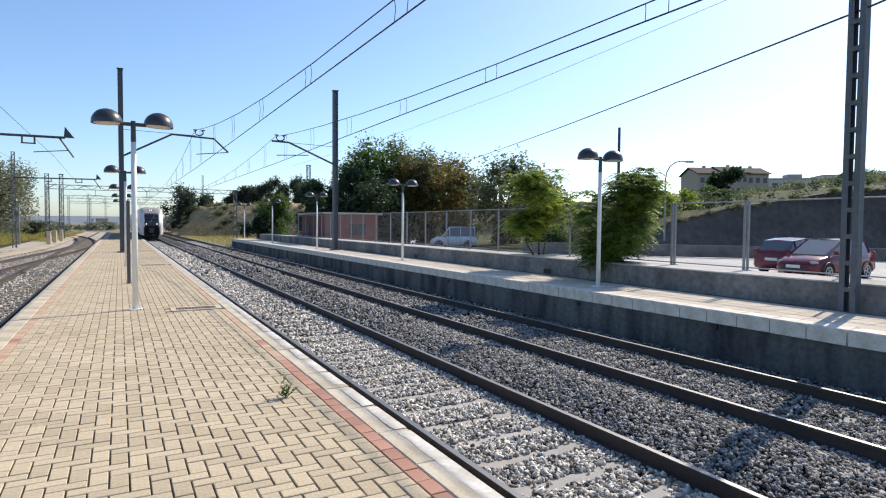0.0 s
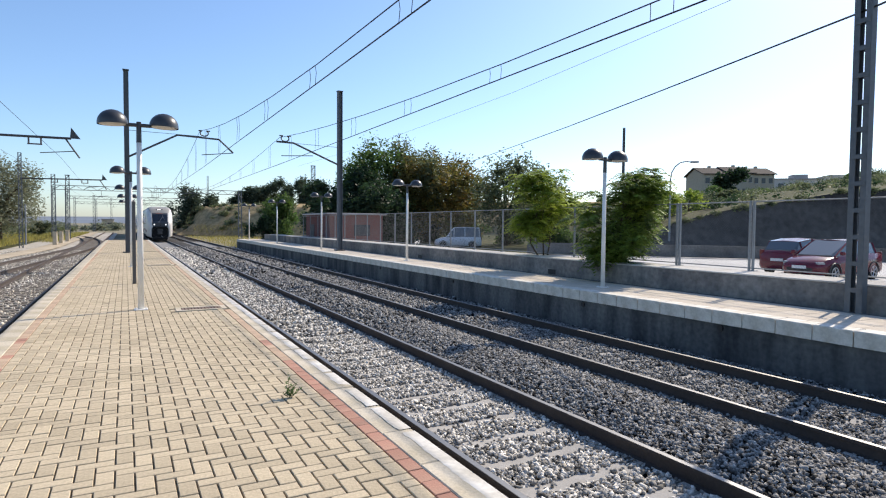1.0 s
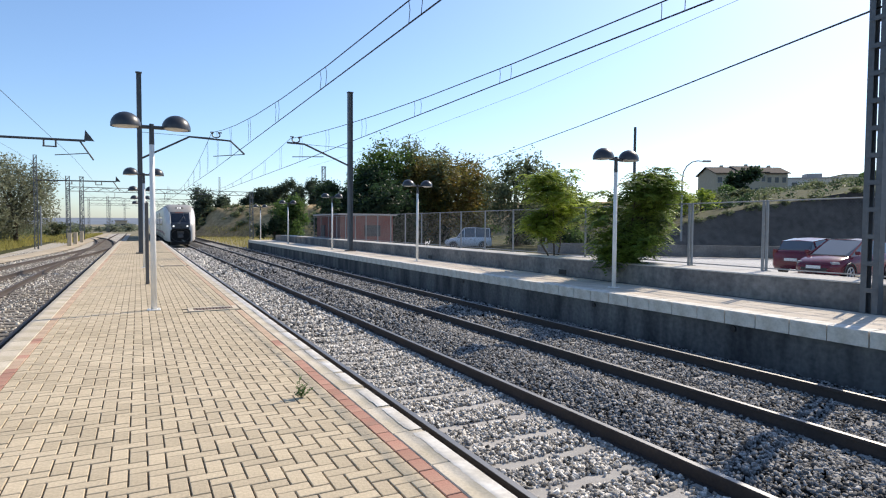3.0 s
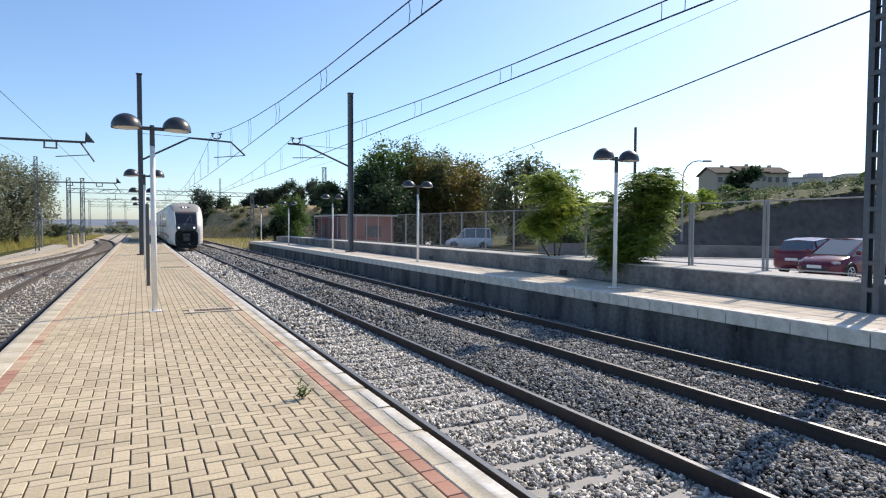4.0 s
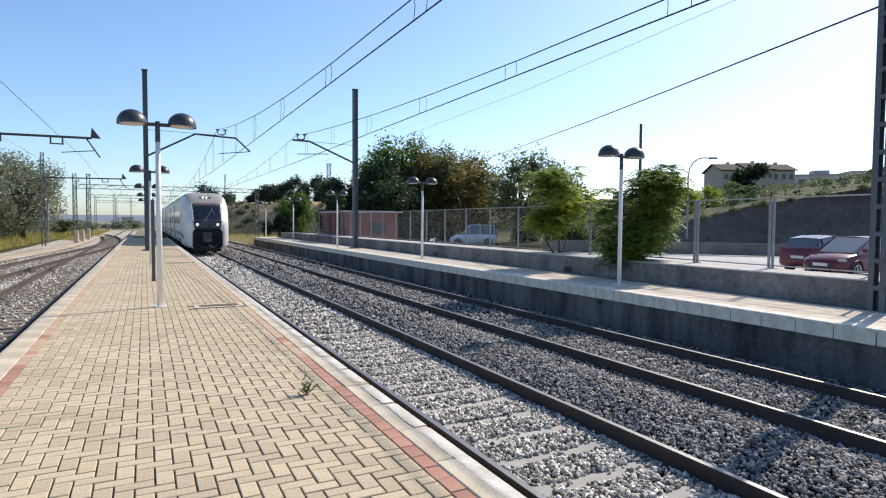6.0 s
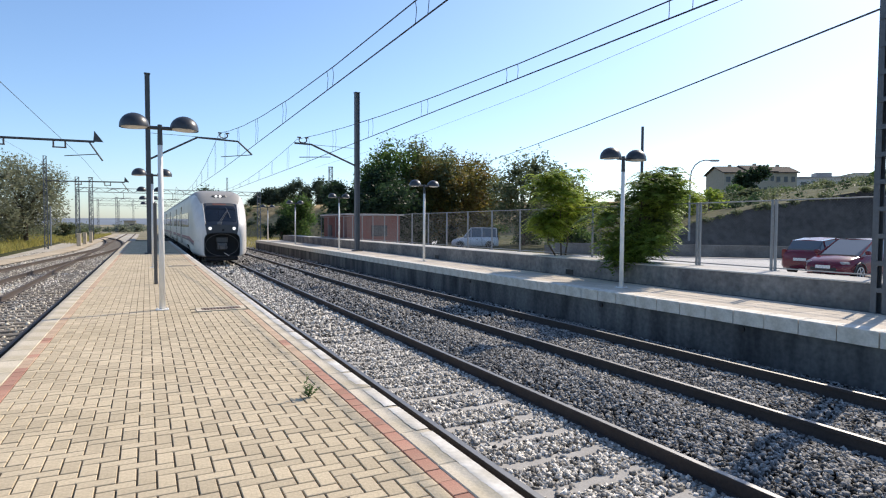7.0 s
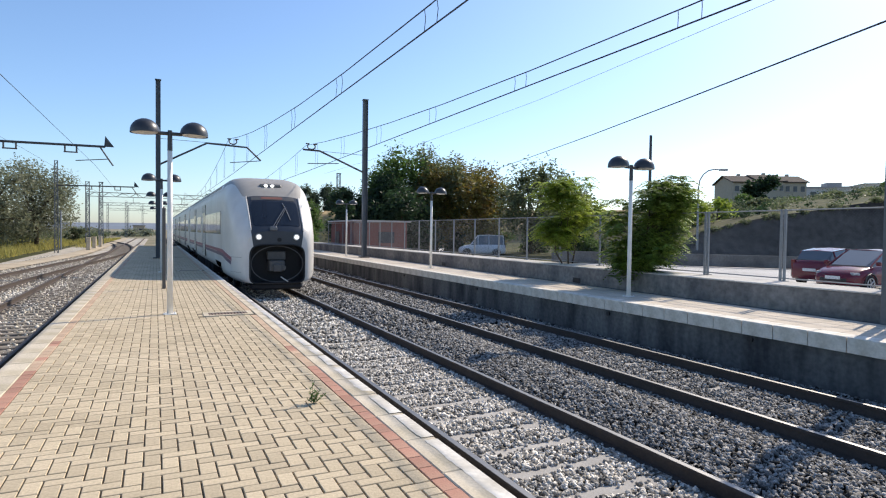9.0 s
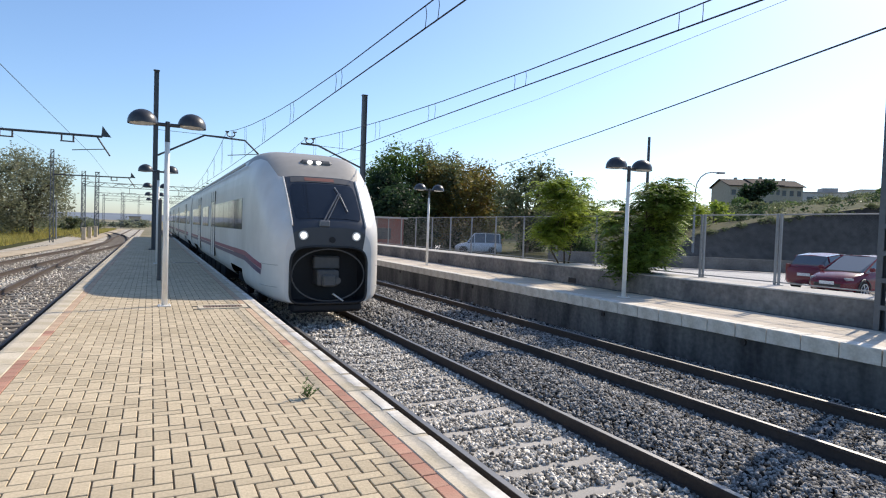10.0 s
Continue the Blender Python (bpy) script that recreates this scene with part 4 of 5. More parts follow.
def tree(label, base, trunk_r, fork, clumps, count, size, mat, seed, lean=(0, 0), stems=1, droop=0.0, frond=0.0, core=0.3):
    """Tapered trunk, limbs to every clump and a leafy crown; clumps are in the tree's own space."""
    t = thing("tree", label, "tree", "trees", base)
    rnd = random.Random(seed)
    for k in range(stems):
        off = Vector((rnd.uniform(-0.3, 0.3), rnd.uniform(-0.3, 0.3), 0)) if stems > 1 else Vector()
        bm = bmesh.new()
        top = Vector((lean[0], lean[1], fork)) + off * 2
        mid = top * 0.5 + off + Vector((rnd.uniform(-0.05, 0.05), rnd.uniform(-0.05, 0.05), 0)) * fork
        tube(bm, off, mid, trunk_r, trunk_r * 0.8, 10)
        tube(bm, mid, top, trunk_r * 0.8, trunk_r * 0.6, 10)
        trunk = part("trunk", bm, "bark", t)
        for c in clumps[k::stems]:
            bm = bmesh.new()
            end = Vector(c[:3]) + Vector((0, 0, c[5] * 0.3))
            bend = (top + end) / 2 + Vector((rnd.uniform(-0.2, 0.2), rnd.uniform(-0.2, 0.2), 0.1)) * c[3]
            tube(bm, top, bend, trunk_r * 0.5, trunk_r * 0.32, 7)
            tube(bm, bend, end, trunk_r * 0.32, trunk_r * 0.1, 7)
            for q in range(3):
                d = Vector((rnd.uniform(-1, 1) * c[3], rnd.uniform(-1, 1) * c[4], rnd.uniform(-0.4, 1) * c[5])) * 0.75
                tube(bm, bend.lerp(end, 0.3 * q + 0.2), Vector(c[:3]) + d, trunk_r * 0.16, trunk_r * 0.05, 5)
            part("limb", bm, "bark", trunk)
    if frond:
        fronds("crown", clumps, count, frond, mat, t, seed)
    else:
        leaves("crown", clumps, count, size, mat, t, seed, droop, core)
    return t


def clumps_for(rx, ry, z0, z1, n, seed, spread=0.62):
    """n uneven clumps that fill a crown of radii rx, ry between the heights z0 and z1."""
    rnd = random.Random(seed)
    out = []
    for k in range(n):
        a = rnd.uniform(0, 2 * math.pi)
        u = (k + 0.5) / n
        r = rnd.uniform(0.2, 1) * spread * (0.35 + 1.2 * math.sin(math.pi * (0.15 + 0.7 * u)))
        f = rnd.uniform(0.34, 0.52)
        out.append((r * rx * math.cos(a), r * ry * math.sin(a), z0 + (z1 - z0) * (0.12 + 0.76 * u), f * rx, f * ry, f * (z1 - z0) * 0.5))
    return out


def add_tree(label, base, rx, height, low, n, count, size, mat, seed, trunk=0.12, stems=1, droop=0.0, frond=0.0, core=0.3):
    return tree(label, base, trunk, max(low * 1.1, height * 0.3), clumps_for(rx, rx, low, height, n, seed), count, size, mat, seed, stems=stems, droop=droop, frond=frond, core=core)


# by the low wall
add_tree("young tree with fresh light green leaves beside the fence", (12.15, 15.4, 0.6), 1.3, 2.75, 0.6, 12, 270, 0, "leaf_fresh", 11, 0.03, stems=3, frond=0.42)
add_tree("bushy green tree leaning over the low wall", (12.0, 11.75, 0.6), 1.25, 2.5, -0.2, 17, 400, 0, "leaf_wall", 12, 0.05, stems=2, frond=0.46)
# the grove behind the car park
add_tree("tall grey-green tree in the grove", (20.9, 55, -0.5), 3.7, 9.9, 0.4, 16, 12000, 0.17, "leaf_mid", 21, 0.22)
add_tree("tall olive-green tree in the grove", (26.2, 55.8, -0.5), 3.8, 10.6, 0.6, 16, 11000, 0.17, "leaf_olive", 22, 0.22)
add_tree("dark dense evergreen beside the shed", (20.5, 51.2, -0.5), 3.9, 7.4, 0.1, 18, 15000, 0.17, "leaf_dark", 23, 0.2)
add_tree("broad tree turning to autumn brown", (29.8, 53.3, -0.5), 4.7, 8.8, 0.3, 18, 16000, 0.17, "leaf_autumn", 24, 0.22)
add_tree("broad tree with brown and green leaves", (26.0, 54.5, -0.5), 3.9, 8.3, 0.3, 16, 13000, 0.17, "leaf_autumn", 25, 0.2)
add_tree("airy olive-green tree beside the grove", (31.5, 45.8, -0.4), 3.6, 8.4, 1.0, 13, 7000, 0.15, "leaf_olive", 26, 0.18)
add_tree("airy grey-green tree at the end of the grove", (30.3, 39.7, -0.35), 2.7, 7.1, 1.2, 11, 5000, 0.13, "leaf_olive", 27, 0.15)
add_tree("dark tree behind the red shed", (15.6, 52, -0.5), 2.8, 6.0, 0.6, 12, 8000, 0.17, "leaf_dark", 28, 0.2)
# beyond the far platform
add_tree("round bright green tree beside the platform end", (16.9, 72, -0.8), 2.3, 5.6, 0.3, 12, 6000, 0.17, "leaf_mid", 31, 0.15)
add_tree("dark green shrub below the cutting", (14.5, 72, -0.8), 1.6, 3.4, 0.1, 8, 3000, 0.17, "leaf_dark", 32, 0.1)
# over the cutting
for k, (x, y, h, r) in enumerate(((12.5, 141, 10.0, 4.0), (16.8, 144, 8.5, 3.0), (27, 168, 10.2, 3.6), (30.5, 167, 11.4, 3.6), (34, 165, 12.3, 3.8), (38, 162, 13.5, 3.6), (42, 160, 14.2, 3.8), (46, 158, 12.8, 3.8), (36, 172, 12.0, 4.0), (51, 152, 11.5, 4.0), (57, 148, 11.0, 4))):
    z = -1 if k < 2 else 4.0
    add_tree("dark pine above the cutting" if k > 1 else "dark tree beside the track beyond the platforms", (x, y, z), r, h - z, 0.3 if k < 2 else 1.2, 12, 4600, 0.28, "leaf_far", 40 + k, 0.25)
# left of the sidings
add_tree("large grey-green tree beyond the sidings", (-11.2, 74, -0.5), 4.2, 8.6, 0.3, 20, 17000, 0.13, "leaf_grey", 61, 0.25, core=0.1)
add_tree("dense olive-green tree beyond the sidings", (-14.5, 69, -0.5), 4.2, 8.2, 0.2, 17, 13000, 0.14, "leaf_grey", 62, 0.22, core=0.15)
add_tree("low dark bush beyond the sidings", (-10.4, 98, -0.6), 1.3, 2.2, 0.1, 8, 2500, 0.16, "leaf_olive", 63, 0.1)
# on the hillside
for k, (x, y, z, r, h, m) in enumerate(((33.5, 32, 0.2, 1.6, 4.6, "leaf_dark"), (38, 33, 1.6, 2.2, 3.0, "leaf_fresh"), (42, 34, 2.2, 2.0, 2.6, "leaf_fresh"), (107, 76, 6.0, 3.3, 7.0, "leaf_dark"), (98, 72, 7.0, 2.6, 3.4, "leaf_mid"),
                                        (62, 41, 4.0, 1.4, 1.3, "leaf_mid"), (68, 40, 4.6, 1.5, 1.3, "leaf_olive"), (73, 37, 5.2, 1.4, 1.2, "leaf_mid"), (56, 40, 3.6, 1.3, 1.2, "leaf_olive"))):
    z = hill_z(x, y) - 0.15 if k > 2 else z
    add_tree("scattered shrub on the dry hillside" if k > 3 else "dense green tree on the slope", (x, y, z), r, h, 0.1, 8, 3000, 0.06 * (x + y) / 30, m, 70 + k, 0.1)

# undergrowth at the foot of the grove
for k, (x, y, r, h) in enumerate(((24, 57, 2.1, 2.6), (28, 55, 2.1, 2.4), (31.5, 52, 2.1, 2.4), (33.5, 48, 2.0, 2.2), (34, 44, 1.8, 2.0), (22, 55, 2.0, 2.6), (35.5, 50, 2.2, 2.8), (34.5, 41, 1.8, 2.2), (32, 38, 1.5, 1.8))):
    add_tree("dark undergrowth shrub at the foot of the grove", (x, y, -0.5), r, h, 0.05, 7, 2600, 0.13, "leaf_dark" if k % 2 else "leaf_mid", 90 + k, 0.06)


def scrub(name, spots, per, size, mat, label, seed):
    rng = random.Random(seed)
    clumps = [(x, y, z + r * 0.3, r, r, r * 0.6) for x, y, z, r in spots]
    ob = leaves(name, clumps, per * len(spots), size, mat, None, seed)
    return tagged(ob, label, "scrub", kind="stuff")


rs = random.Random(17)
for mat, n in (("leaf_olive", 190), ("leaf_dark", 120)):
    spots = []
    for _ in range(n):
        u, v = rs.uniform(0.12, 0.75), rs.uniform(0.005, 0.35) ** 1.0
        x, y, z = hillside(u, v)
        spots.append((x, y, z, rs.uniform(0.35, 1.1) * (1 + 2 * v)))
    scrub("hill_scrub", spots, 230, 0.1, mat, "dry olive-green scrub on the hillside", n)
spots = []
for _ in range(90):
    x, y, z = bank(rs.uniform(0.02, 0.75), rs.uniform(0.9, 1.0))
    spots.append((x, y, z, rs.uniform(0.12, 0.42)))
scrub("bank_scrub", spots, 120, 0.07, "leaf_olive", "green scrub along the crest of the bank", 23)
spots = []
for _ in range(90):
    u, v = rs.uniform(0.01, 0.45), rs.uniform(0.02, 0.3)
    x, y, z = mound(u, v)
    spots.append((x, y, z, rs.uniform(0.4, 1.2)))
scrub("cutting_scrub", spots, 140, 0.18, "leaf_olive", "dry scrub on the ochre cutting", 5)

spots = []
for _ in range(70):
    x = rs.uniform(-75, 1)
    spots.append((x, rs.uniform(200, 290) - 0.5 * x, -0.9, rs.uniform(1.2, 3.2)))
scrub("far_shrubs", spots, 160, 0.45, "leaf_haze", "line of shrubs far beyond the sidings, haze in their colour", 8)
spots = [(rs.uniform(-26, -11), rs.uniform(95, 165), -0.7, rs.uniform(0.7, 1.8)) for _ in range(40)]
scrub("verge_shrubs", spots, 160, 0.2, "leaf_olive", "olive shrubs scattered on the verge", 9)


# ---------------------------------------------------------------- fence on the low wall
def fence():
    t = thing("fence", "grey steel mesh fence on the low wall", "fence")
    ys = [0.31 + 1.985 * k for k in range(24)]
    for k, y in enumerate(ys):
        bm = bmesh.new()
        w = 0.05
        box(bm, (12.36, y, 1.39), (w, w, 1.58), bevel=0.006)
        box(bm, (12.36, y, 0.615), (0.14, 0.14, 0.016))
        part("post", bm, "fence", t)
        if k in (4, 5):
            bm = bmesh.new()
            box(bm, (12.36, y + 0.09, 1.39), (w, w, 1.58), bevel=0.006)
            part("post", bm, "fence", t)
    for y0, y1 in zip(ys, ys[1:]):
        verts, faces = [], []
        z0, z1, r = 0.66, 2.15, 0.0009
        h = z1 - z0
        for s in (1, -1):
            c = y0 - h
            while c < y1 + h:
                a, b = (c, c + h) if s > 0 else (c + h, c)
                ends = []
                lo, hi = 0.0, 1.0
                for edge, sign in ((y0 + 0.03, 1), (y1 - 0.03, -1)):
                    da, db = (a - edge) * sign, (b - edge) * sign
                    if da < 0 and db < 0:
                        hi = -1
                    elif da < 0:
                        lo = max(lo, da / (da - db))
                    elif db < 0:
                        hi = min(hi, da / (da - db))
                if hi > lo:
                    n = len(verts)
                    for u in (lo, hi):
                        y, z = a + (b - a) * u, z0 + h * u
                        verts += [(12.36 + r, y, z), (12.36 - r, y - r, z), (12.36 - r, y + r, z)]
                    faces += [(n, n + 1, n + 4, n + 3), (n + 1, n + 2, n + 5, n + 4), (n + 2, n, n + 3, n + 5)]
                c += 0.062
        soup("mesh_panel", verts, faces, "mesh", t)
        for z in (0.67, 2.16):
            bm = bmesh.new()
            tube(bm, (12.36, y0, z), (12.36, y1, z), 0.014, seg=6)
            part("rail", bm, "fence", t)
    return t


fence()


# ---------------------------------------------------------------- lattice posts, portals and arms of the sidings
def truss(bm, a, b, depth, width, step, r=0.035):
    """A lattice beam from a to b along x, depth high."""
    a, b = Vector(a), Vector(b)
    n = max(2, int((b - a).length / step))
    for y in (-width / 2, width / 2):
        for z in (0, depth):
            tube(bm, a + Vector((0, y, z)), b + Vector((0, y, z)), r, seg=5)
        for k in range(n):
            p, q = a.lerp(b, k / n), a.lerp(b, (k + 1) / n)
            up = k % 2
            tube(bm, p + Vector((0, y, depth * up)), q + Vector((0, y, depth * (1 - up))), r * 0.6, seg=4)


def lattice_leg(bm, x, y, z0, z1, w, r=0.04):
    for sx in (-w / 2, w / 2):
        for sy in (-w / 2, w / 2):
            tube(bm, (x + sx, y + sy, z0), (x + sx * 0.8, y + sy * 0.8, z1), r, seg=5)
    n = int((z1 - z0) / 0.55)
    for k in range(n):
        z = z0 + (z1 - z0) * k / n
        zz = z0 + (z1 - z0) * (k + 1) / n
        s = 1 if k % 2 else -1
        for sy in (-w / 2, w / 2):
            tube(bm, (x - s * w / 2, y + sy, z), (x + s * w / 2, y + sy, zz), r * 0.6, seg=4)
        box(bm, (x, y - w / 2, zz), (w, 0.02, 0.05))


def portal(y, x0, x1, z, top, label):
    t = thing("portal", label, "gantry", "line portals")
    for x in (x0, x1):
        bm = bmesh.new()
        lattice_leg(bm, x, y, -0.95, top if x == x0 else z + 0.7, 0.55)
        part("leg", bm, "mast", t)
    bm = bmesh.new()
    truss(bm, (x0, y, z), (x1, y, z), 0.6, 0.5, 0.9)
    part("truss", bm, "mast", t)
    for x in (-3.0, 3.66, 7.3):
        bm = bmesh.new()
        tube(bm, (x, y, z), (x, y, z - 0.9), 0.03, seg=6)
        tube(bm, (x - 0.7, y, z - 0.85), (x + 0.9, y, z - 0.75), 0.03, seg=6)
        part("hanger", bm, "dark_mast", t)
    return t


portal(100, -8.9, 16.5, 6.2, 8.3, "grey lattice portal across all the tracks")
portal(150, -11, 19, 6.6, 8.8, "hazy grey lattice portal far along the tracks")
portal(205, -13, 21, 7.0, 9.0, "hazy grey lattice portal far along the tracks")

for x, y, top, label in ((-6.9, 96, 8.0, "grey lattice post beside the sidings"), (21.3, 74.5, 9.0, "grey lattice post behind the trees"), (25, 215, 17.5, "tall lattice floodlight mast far along the tracks"),
                         (-11.5, 130, 8, "grey lattice post far along the sidings"), (-6.5, 165, 8, "grey lattice post far along the sidings"), (-4.2, 240, 10, "grey lattice post far along the sidings"), (-9.5, 260, 10, "grey lattice post far along the sidings")):
    t = thing("lattice_post", label, "mast", "overhead line masts")
    bm = bmesh.new()
    lattice_leg(bm, x, y, -0.95, top, 0.5)
    part("leg", bm, "mast", t)
    bm = bmesh.new()
    tube(bm, (x - 0.3, y, top), (x + 0.3, y, top), 0.06, seg=6)
    part("head", bm, "dark_mast", t)


def siding_arm(y, x_mast, x_tip, z, top, label, lattice):
    """Mast left of the sidings with one long level arm and a drop strut at its tip."""
    t = thing("siding_mast", label, "mast", "overhead line masts")
    bm = bmesh.new()
    if lattice:
        lattice_leg(bm, x_mast, y, -0.95, top, 0.3, 0.03)
    else:
        box(bm, (x_mast, y, top / 2 - 0.45), (0.25, 0.25, top + 0.9))
    part("column", bm, "mast", t)
    bm = bmesh.new()
    tube(bm, (x_mast, y, z - 0.1), (x_tip, y, z), 0.06, seg=8)
    arm = part("arm", bm, "dark_mast", t, "long level steel arm")
    bm = bmesh.new()
    polyline(bm, [(x_tip - 0.25, y, z), (x_tip + 0.35, y, z - 0.95)], 0.04, 6)
    part("strut", bm, "dark_mast", arm)
    bm = bmesh.new()
    polyline(bm, [(x_tip + 0.12, y, z - 0.62), (x_tip - 1.3, y, z - 0.78)], 0.022, 6)
    part("steady_arm", bm, "dark_mast", arm)
    bm = bmesh.new()
    v = [bm.verts.new(p) for p in ((x_tip - 0.05, y - 0.03, z), (x_tip + 0.4, y - 0.03, z), (x_tip, y - 0.03, z + 0.55), (x_tip - 0.05, y + 0.03, z), (x_tip + 0.4, y + 0.03, z), (x_tip, y + 0.03, z + 0.55))]
    for f in ((0, 1, 2), (5, 4, 3), (0, 3, 4, 1), (1, 4, 5, 2), (2, 5, 3, 0)):
        bm.faces.new([v[i] for i in f])
    part("gusset", bm, "dark_mast", arm)
    for x in (x_tip - 1.5, x_tip - 4.0):
        bm = bmesh.new()
        for s in (-0.25, 0.25):
            tube(bm, (x + s, y, z - 0.05), (x + s, y, z - 0.36), 0.04, seg=8)
        box(bm, (x, y, z - 0.37), (0.6, 0.08, 0.06))
        part("insulator", bm, "insulator", arm, "brown insulator pair")
    return t


siding_arm(34.7, -11.5, -2.3, 5.72, 8.6, "grey steel mast beyond the sidings with a long arm", False)
siding_arm(67.5, -8.6, -1.9, 5.75, 8.0, "grey lattice mast beside the sidings with a long arm", True)
wire("siding_wire", [(-3.1, -8, 4.76), (-2.75, 34.7, 4.76), (-3.15, 67, 4.8), (-2.9, 100, 4.8), (-3.1, 150, 4.8)], 0.007, "thin contact wire over the siding")
wire("siding_wire", [(-5.9, -8, 5.2), (-5.8, 8, 4.9), (-5.8, 34.7, 5.4), (-5.6, 67, 5.4), (-5.6, 100, 5.4)], 0.006, "thin messenger wire over the siding")
bm = bmesh.new()
tube(bm, (-8.15, 66.8, -0.6), (-8.15, 66.8, 3.2), 0.07, seg=10)
tagged(part("pipe_post", bm, "fence"), "slim pale pipe post beside the verge", "post")


def concrete_block(x, y):
    t = thing("concrete_post", "pale concrete post block beside the sidings", "post", "concrete posts", (x, y, -0.9))
    bm = bmesh.new()
    box(bm, (0, 0, 0.7), (0.4, 0.5, 1.4), bevel=0.06)
    part("block", bm, "edge_stone", t)
    bm = bmesh.new()
    box(bm, (0, 0, 1.43), (0.46, 0.56, 0.07), bevel=0.02)
    part("cap", bm, "edge_stone", t)
    return t


cb = concrete_block(-6.3, 71.7)
for x, y in ((-6.3, 78.2), (-6.15, 84.3)):
    copy_thing(cb, pose(x, y, -0.9))


# ---------------------------------------------------------------- buildings
def gable_house(name, label, at, rz, w, d, h, rise, floors, cols, wall, group=""):
    """A rendered block with a pitched tile roof; ridge along its own x."""
    t = thing(name, label, "building", group, at, rz)
    bm = bmesh.new()
    box(bm, (0, 0, h / 2 - 2), (w, d, h + 4))
    v = [bm.verts.new(p) for p in ((-w / 2, -d / 2, h), (-w / 2, d / 2, h), (-w / 2, 0, h + rise), (w / 2, -d / 2, h), (w / 2, d / 2, h), (w / 2, 0, h + rise))]
    bm.faces.new(v[:3])
    bm.faces.new(v[3:])
    part("wall", bm, wall, t)
    bm = bmesh.new()
    o = 0.5
    for s in (-1, 1):
        q = [(-w / 2 - o, s * (d / 2 + o), h - 0.1), (w / 2 + o, s * (d / 2 + o), h - 0.1), (w / 2 + o, 0, h + rise + 0.12), (-w / 2 - o, 0, h + rise + 0.12)]
        lo = [bm.verts.new(p) for p in q]
        hi = [bm.verts.new((x, y, z + 0.22)) for x, y, z in q]
        bm.faces.new(lo)
        bm.faces.new(hi)
        for k in range(4):
            bm.faces.new((lo[k], lo[(k + 1) % 4], hi[(k + 1) % 4], hi[k]))
    roof = part("roof", bm, "roof_tile", t, "brown tiled roof")
    bm = bmesh.new()
    box(bm, (w * 0.2, d * 0.15, h + rise + 0.3), (0.7, 0.7, 1.3), bevel=0.04)
    part("chimney", bm, wall, roof)
    for f in range(floors):
        for c in range(cols):
            x = -w / 2 + w * (c + 0.5) / cols
            bm = bmesh.new()
            box(bm, (x, -d / 2 - 0.01, h - 1.6 - 2.9 * f), (min(1.3, w / cols * 0.5), 0.1, 1.3))
            win = part("window", bm, "window_dark", t)
            bm = bmesh.new()
            box(bm, (x, -d / 2 - 0.06, h - 2.3 - 2.9 * f), (min(1.5, w / cols * 0.6), 0.16, 0.08))
            part("sill", bm, "flats_pale", win)
    return t


AWAY = -62.0
gable_house("apartment_house", "ochre apartment block with a brown pitched roof on the hill", (132, 101.5, 7.2), AWAY + 35, 6.3, 10, 7.6, 1.7, 3, 3, "flats", "houses on the hill")
gable_house("apartment_house", "ochre apartment block with stepped brown roofs on the hill", (137.6, 98.6, 7.2), AWAY + 35, 6.3, 10, 7.9, 1.7, 3, 4, "flats", "houses on the hill")
gable_house("apartment_house", "pale ochre apartment block at the end of the row", (142.8, 95.8, 7.2), AWAY + 35, 5.5, 9, 7.7, 1.6, 3, 3, "flats", "houses on the hill")


def flat_block(at, w, d, h, mat, label, cols, floors):
    t = thing("apartment_block", label, "building", "houses on the hill", at, AWAY + 20)
    bm = bmesh.new()
    box(bm, (0, 0, h / 2 - 10), (w, d, h + 20))
    part("wall", bm, mat, t)
    bm = bmesh.new()
    box(bm, (0, 0, h + 0.2), (w + 0.6, d + 0.6, 0.4))
    box(bm, (w * 0.2, 0, h + 1.0), (w * 0.25, d * 0.4, 1.6))
    part("roof", bm, "roof_sheet", t, "flat roof with a stair head")
    for f in range(floors):
        for c in range(cols):
            bm = bmesh.new()
            box(bm, (-w / 2 + w * (c + 0.5) / cols, -d / 2 - 0.02, h - 1.8 - 3 * f), (1.4, 0.12, 1.4))
            part("window", bm, "window_dark", t)
    return t


flat_block((180, 110, 9), 16, 12, 7.0, "flats_pale", "hazy pale apartment block behind the hill", 5, 2)
flat_block((205, 117, 9), 14, 12, 6.6, "flats_pale", "hazy pale apartment block behind the hill", 4, 2)
flat_block((272, 140, 14), 18, 14, 9.5, "flats_pale", "distant white apartment block behind the hill", 5, 3)
flat_block((293, 136, 14), 16, 14, 9.0, "flats_pale", "distant white apartment block behind the hill", 5, 3)
flat_block((330, 140, 15), 22, 14, 10, "flats_pale", "distant white apartment block behind the hill", 6, 3)
flat_block((300, 105, 18), 16, 14, 13.5, "flats", "distant ochre apartment block on the ridge", 5, 3)


def shed():
    t = thing("shed", "low dull-red rendered shed with a grey sheet roof", "shed", at=(14.6, 43.0, -0.45))
    bm = bmesh.new()
    box(bm, (0, 0, 1.35), (4.0, 6.0, 2.7))
    part("wall", bm, "red_wall", t)
    bm = bmesh.new()
    box(bm, (0, 0, 2.76), (4.5, 6.5, 0.12), bevel=0.02)
    part("roof", bm, "roof_sheet", t, "grey sheet roof")
    bm = bmesh.new()
    box(bm, (-2.02, 1.2, 1.0), (0.06, 0.95, 2.0))
    part("door", bm, "dark_mast", t, "dark metal door")
    bm = bmesh.new()
    box(bm, (0.4, -3.02, 1.6), (1.2, 0.06, 0.8))
    part("window", bm, "window_dark", t)


shed()


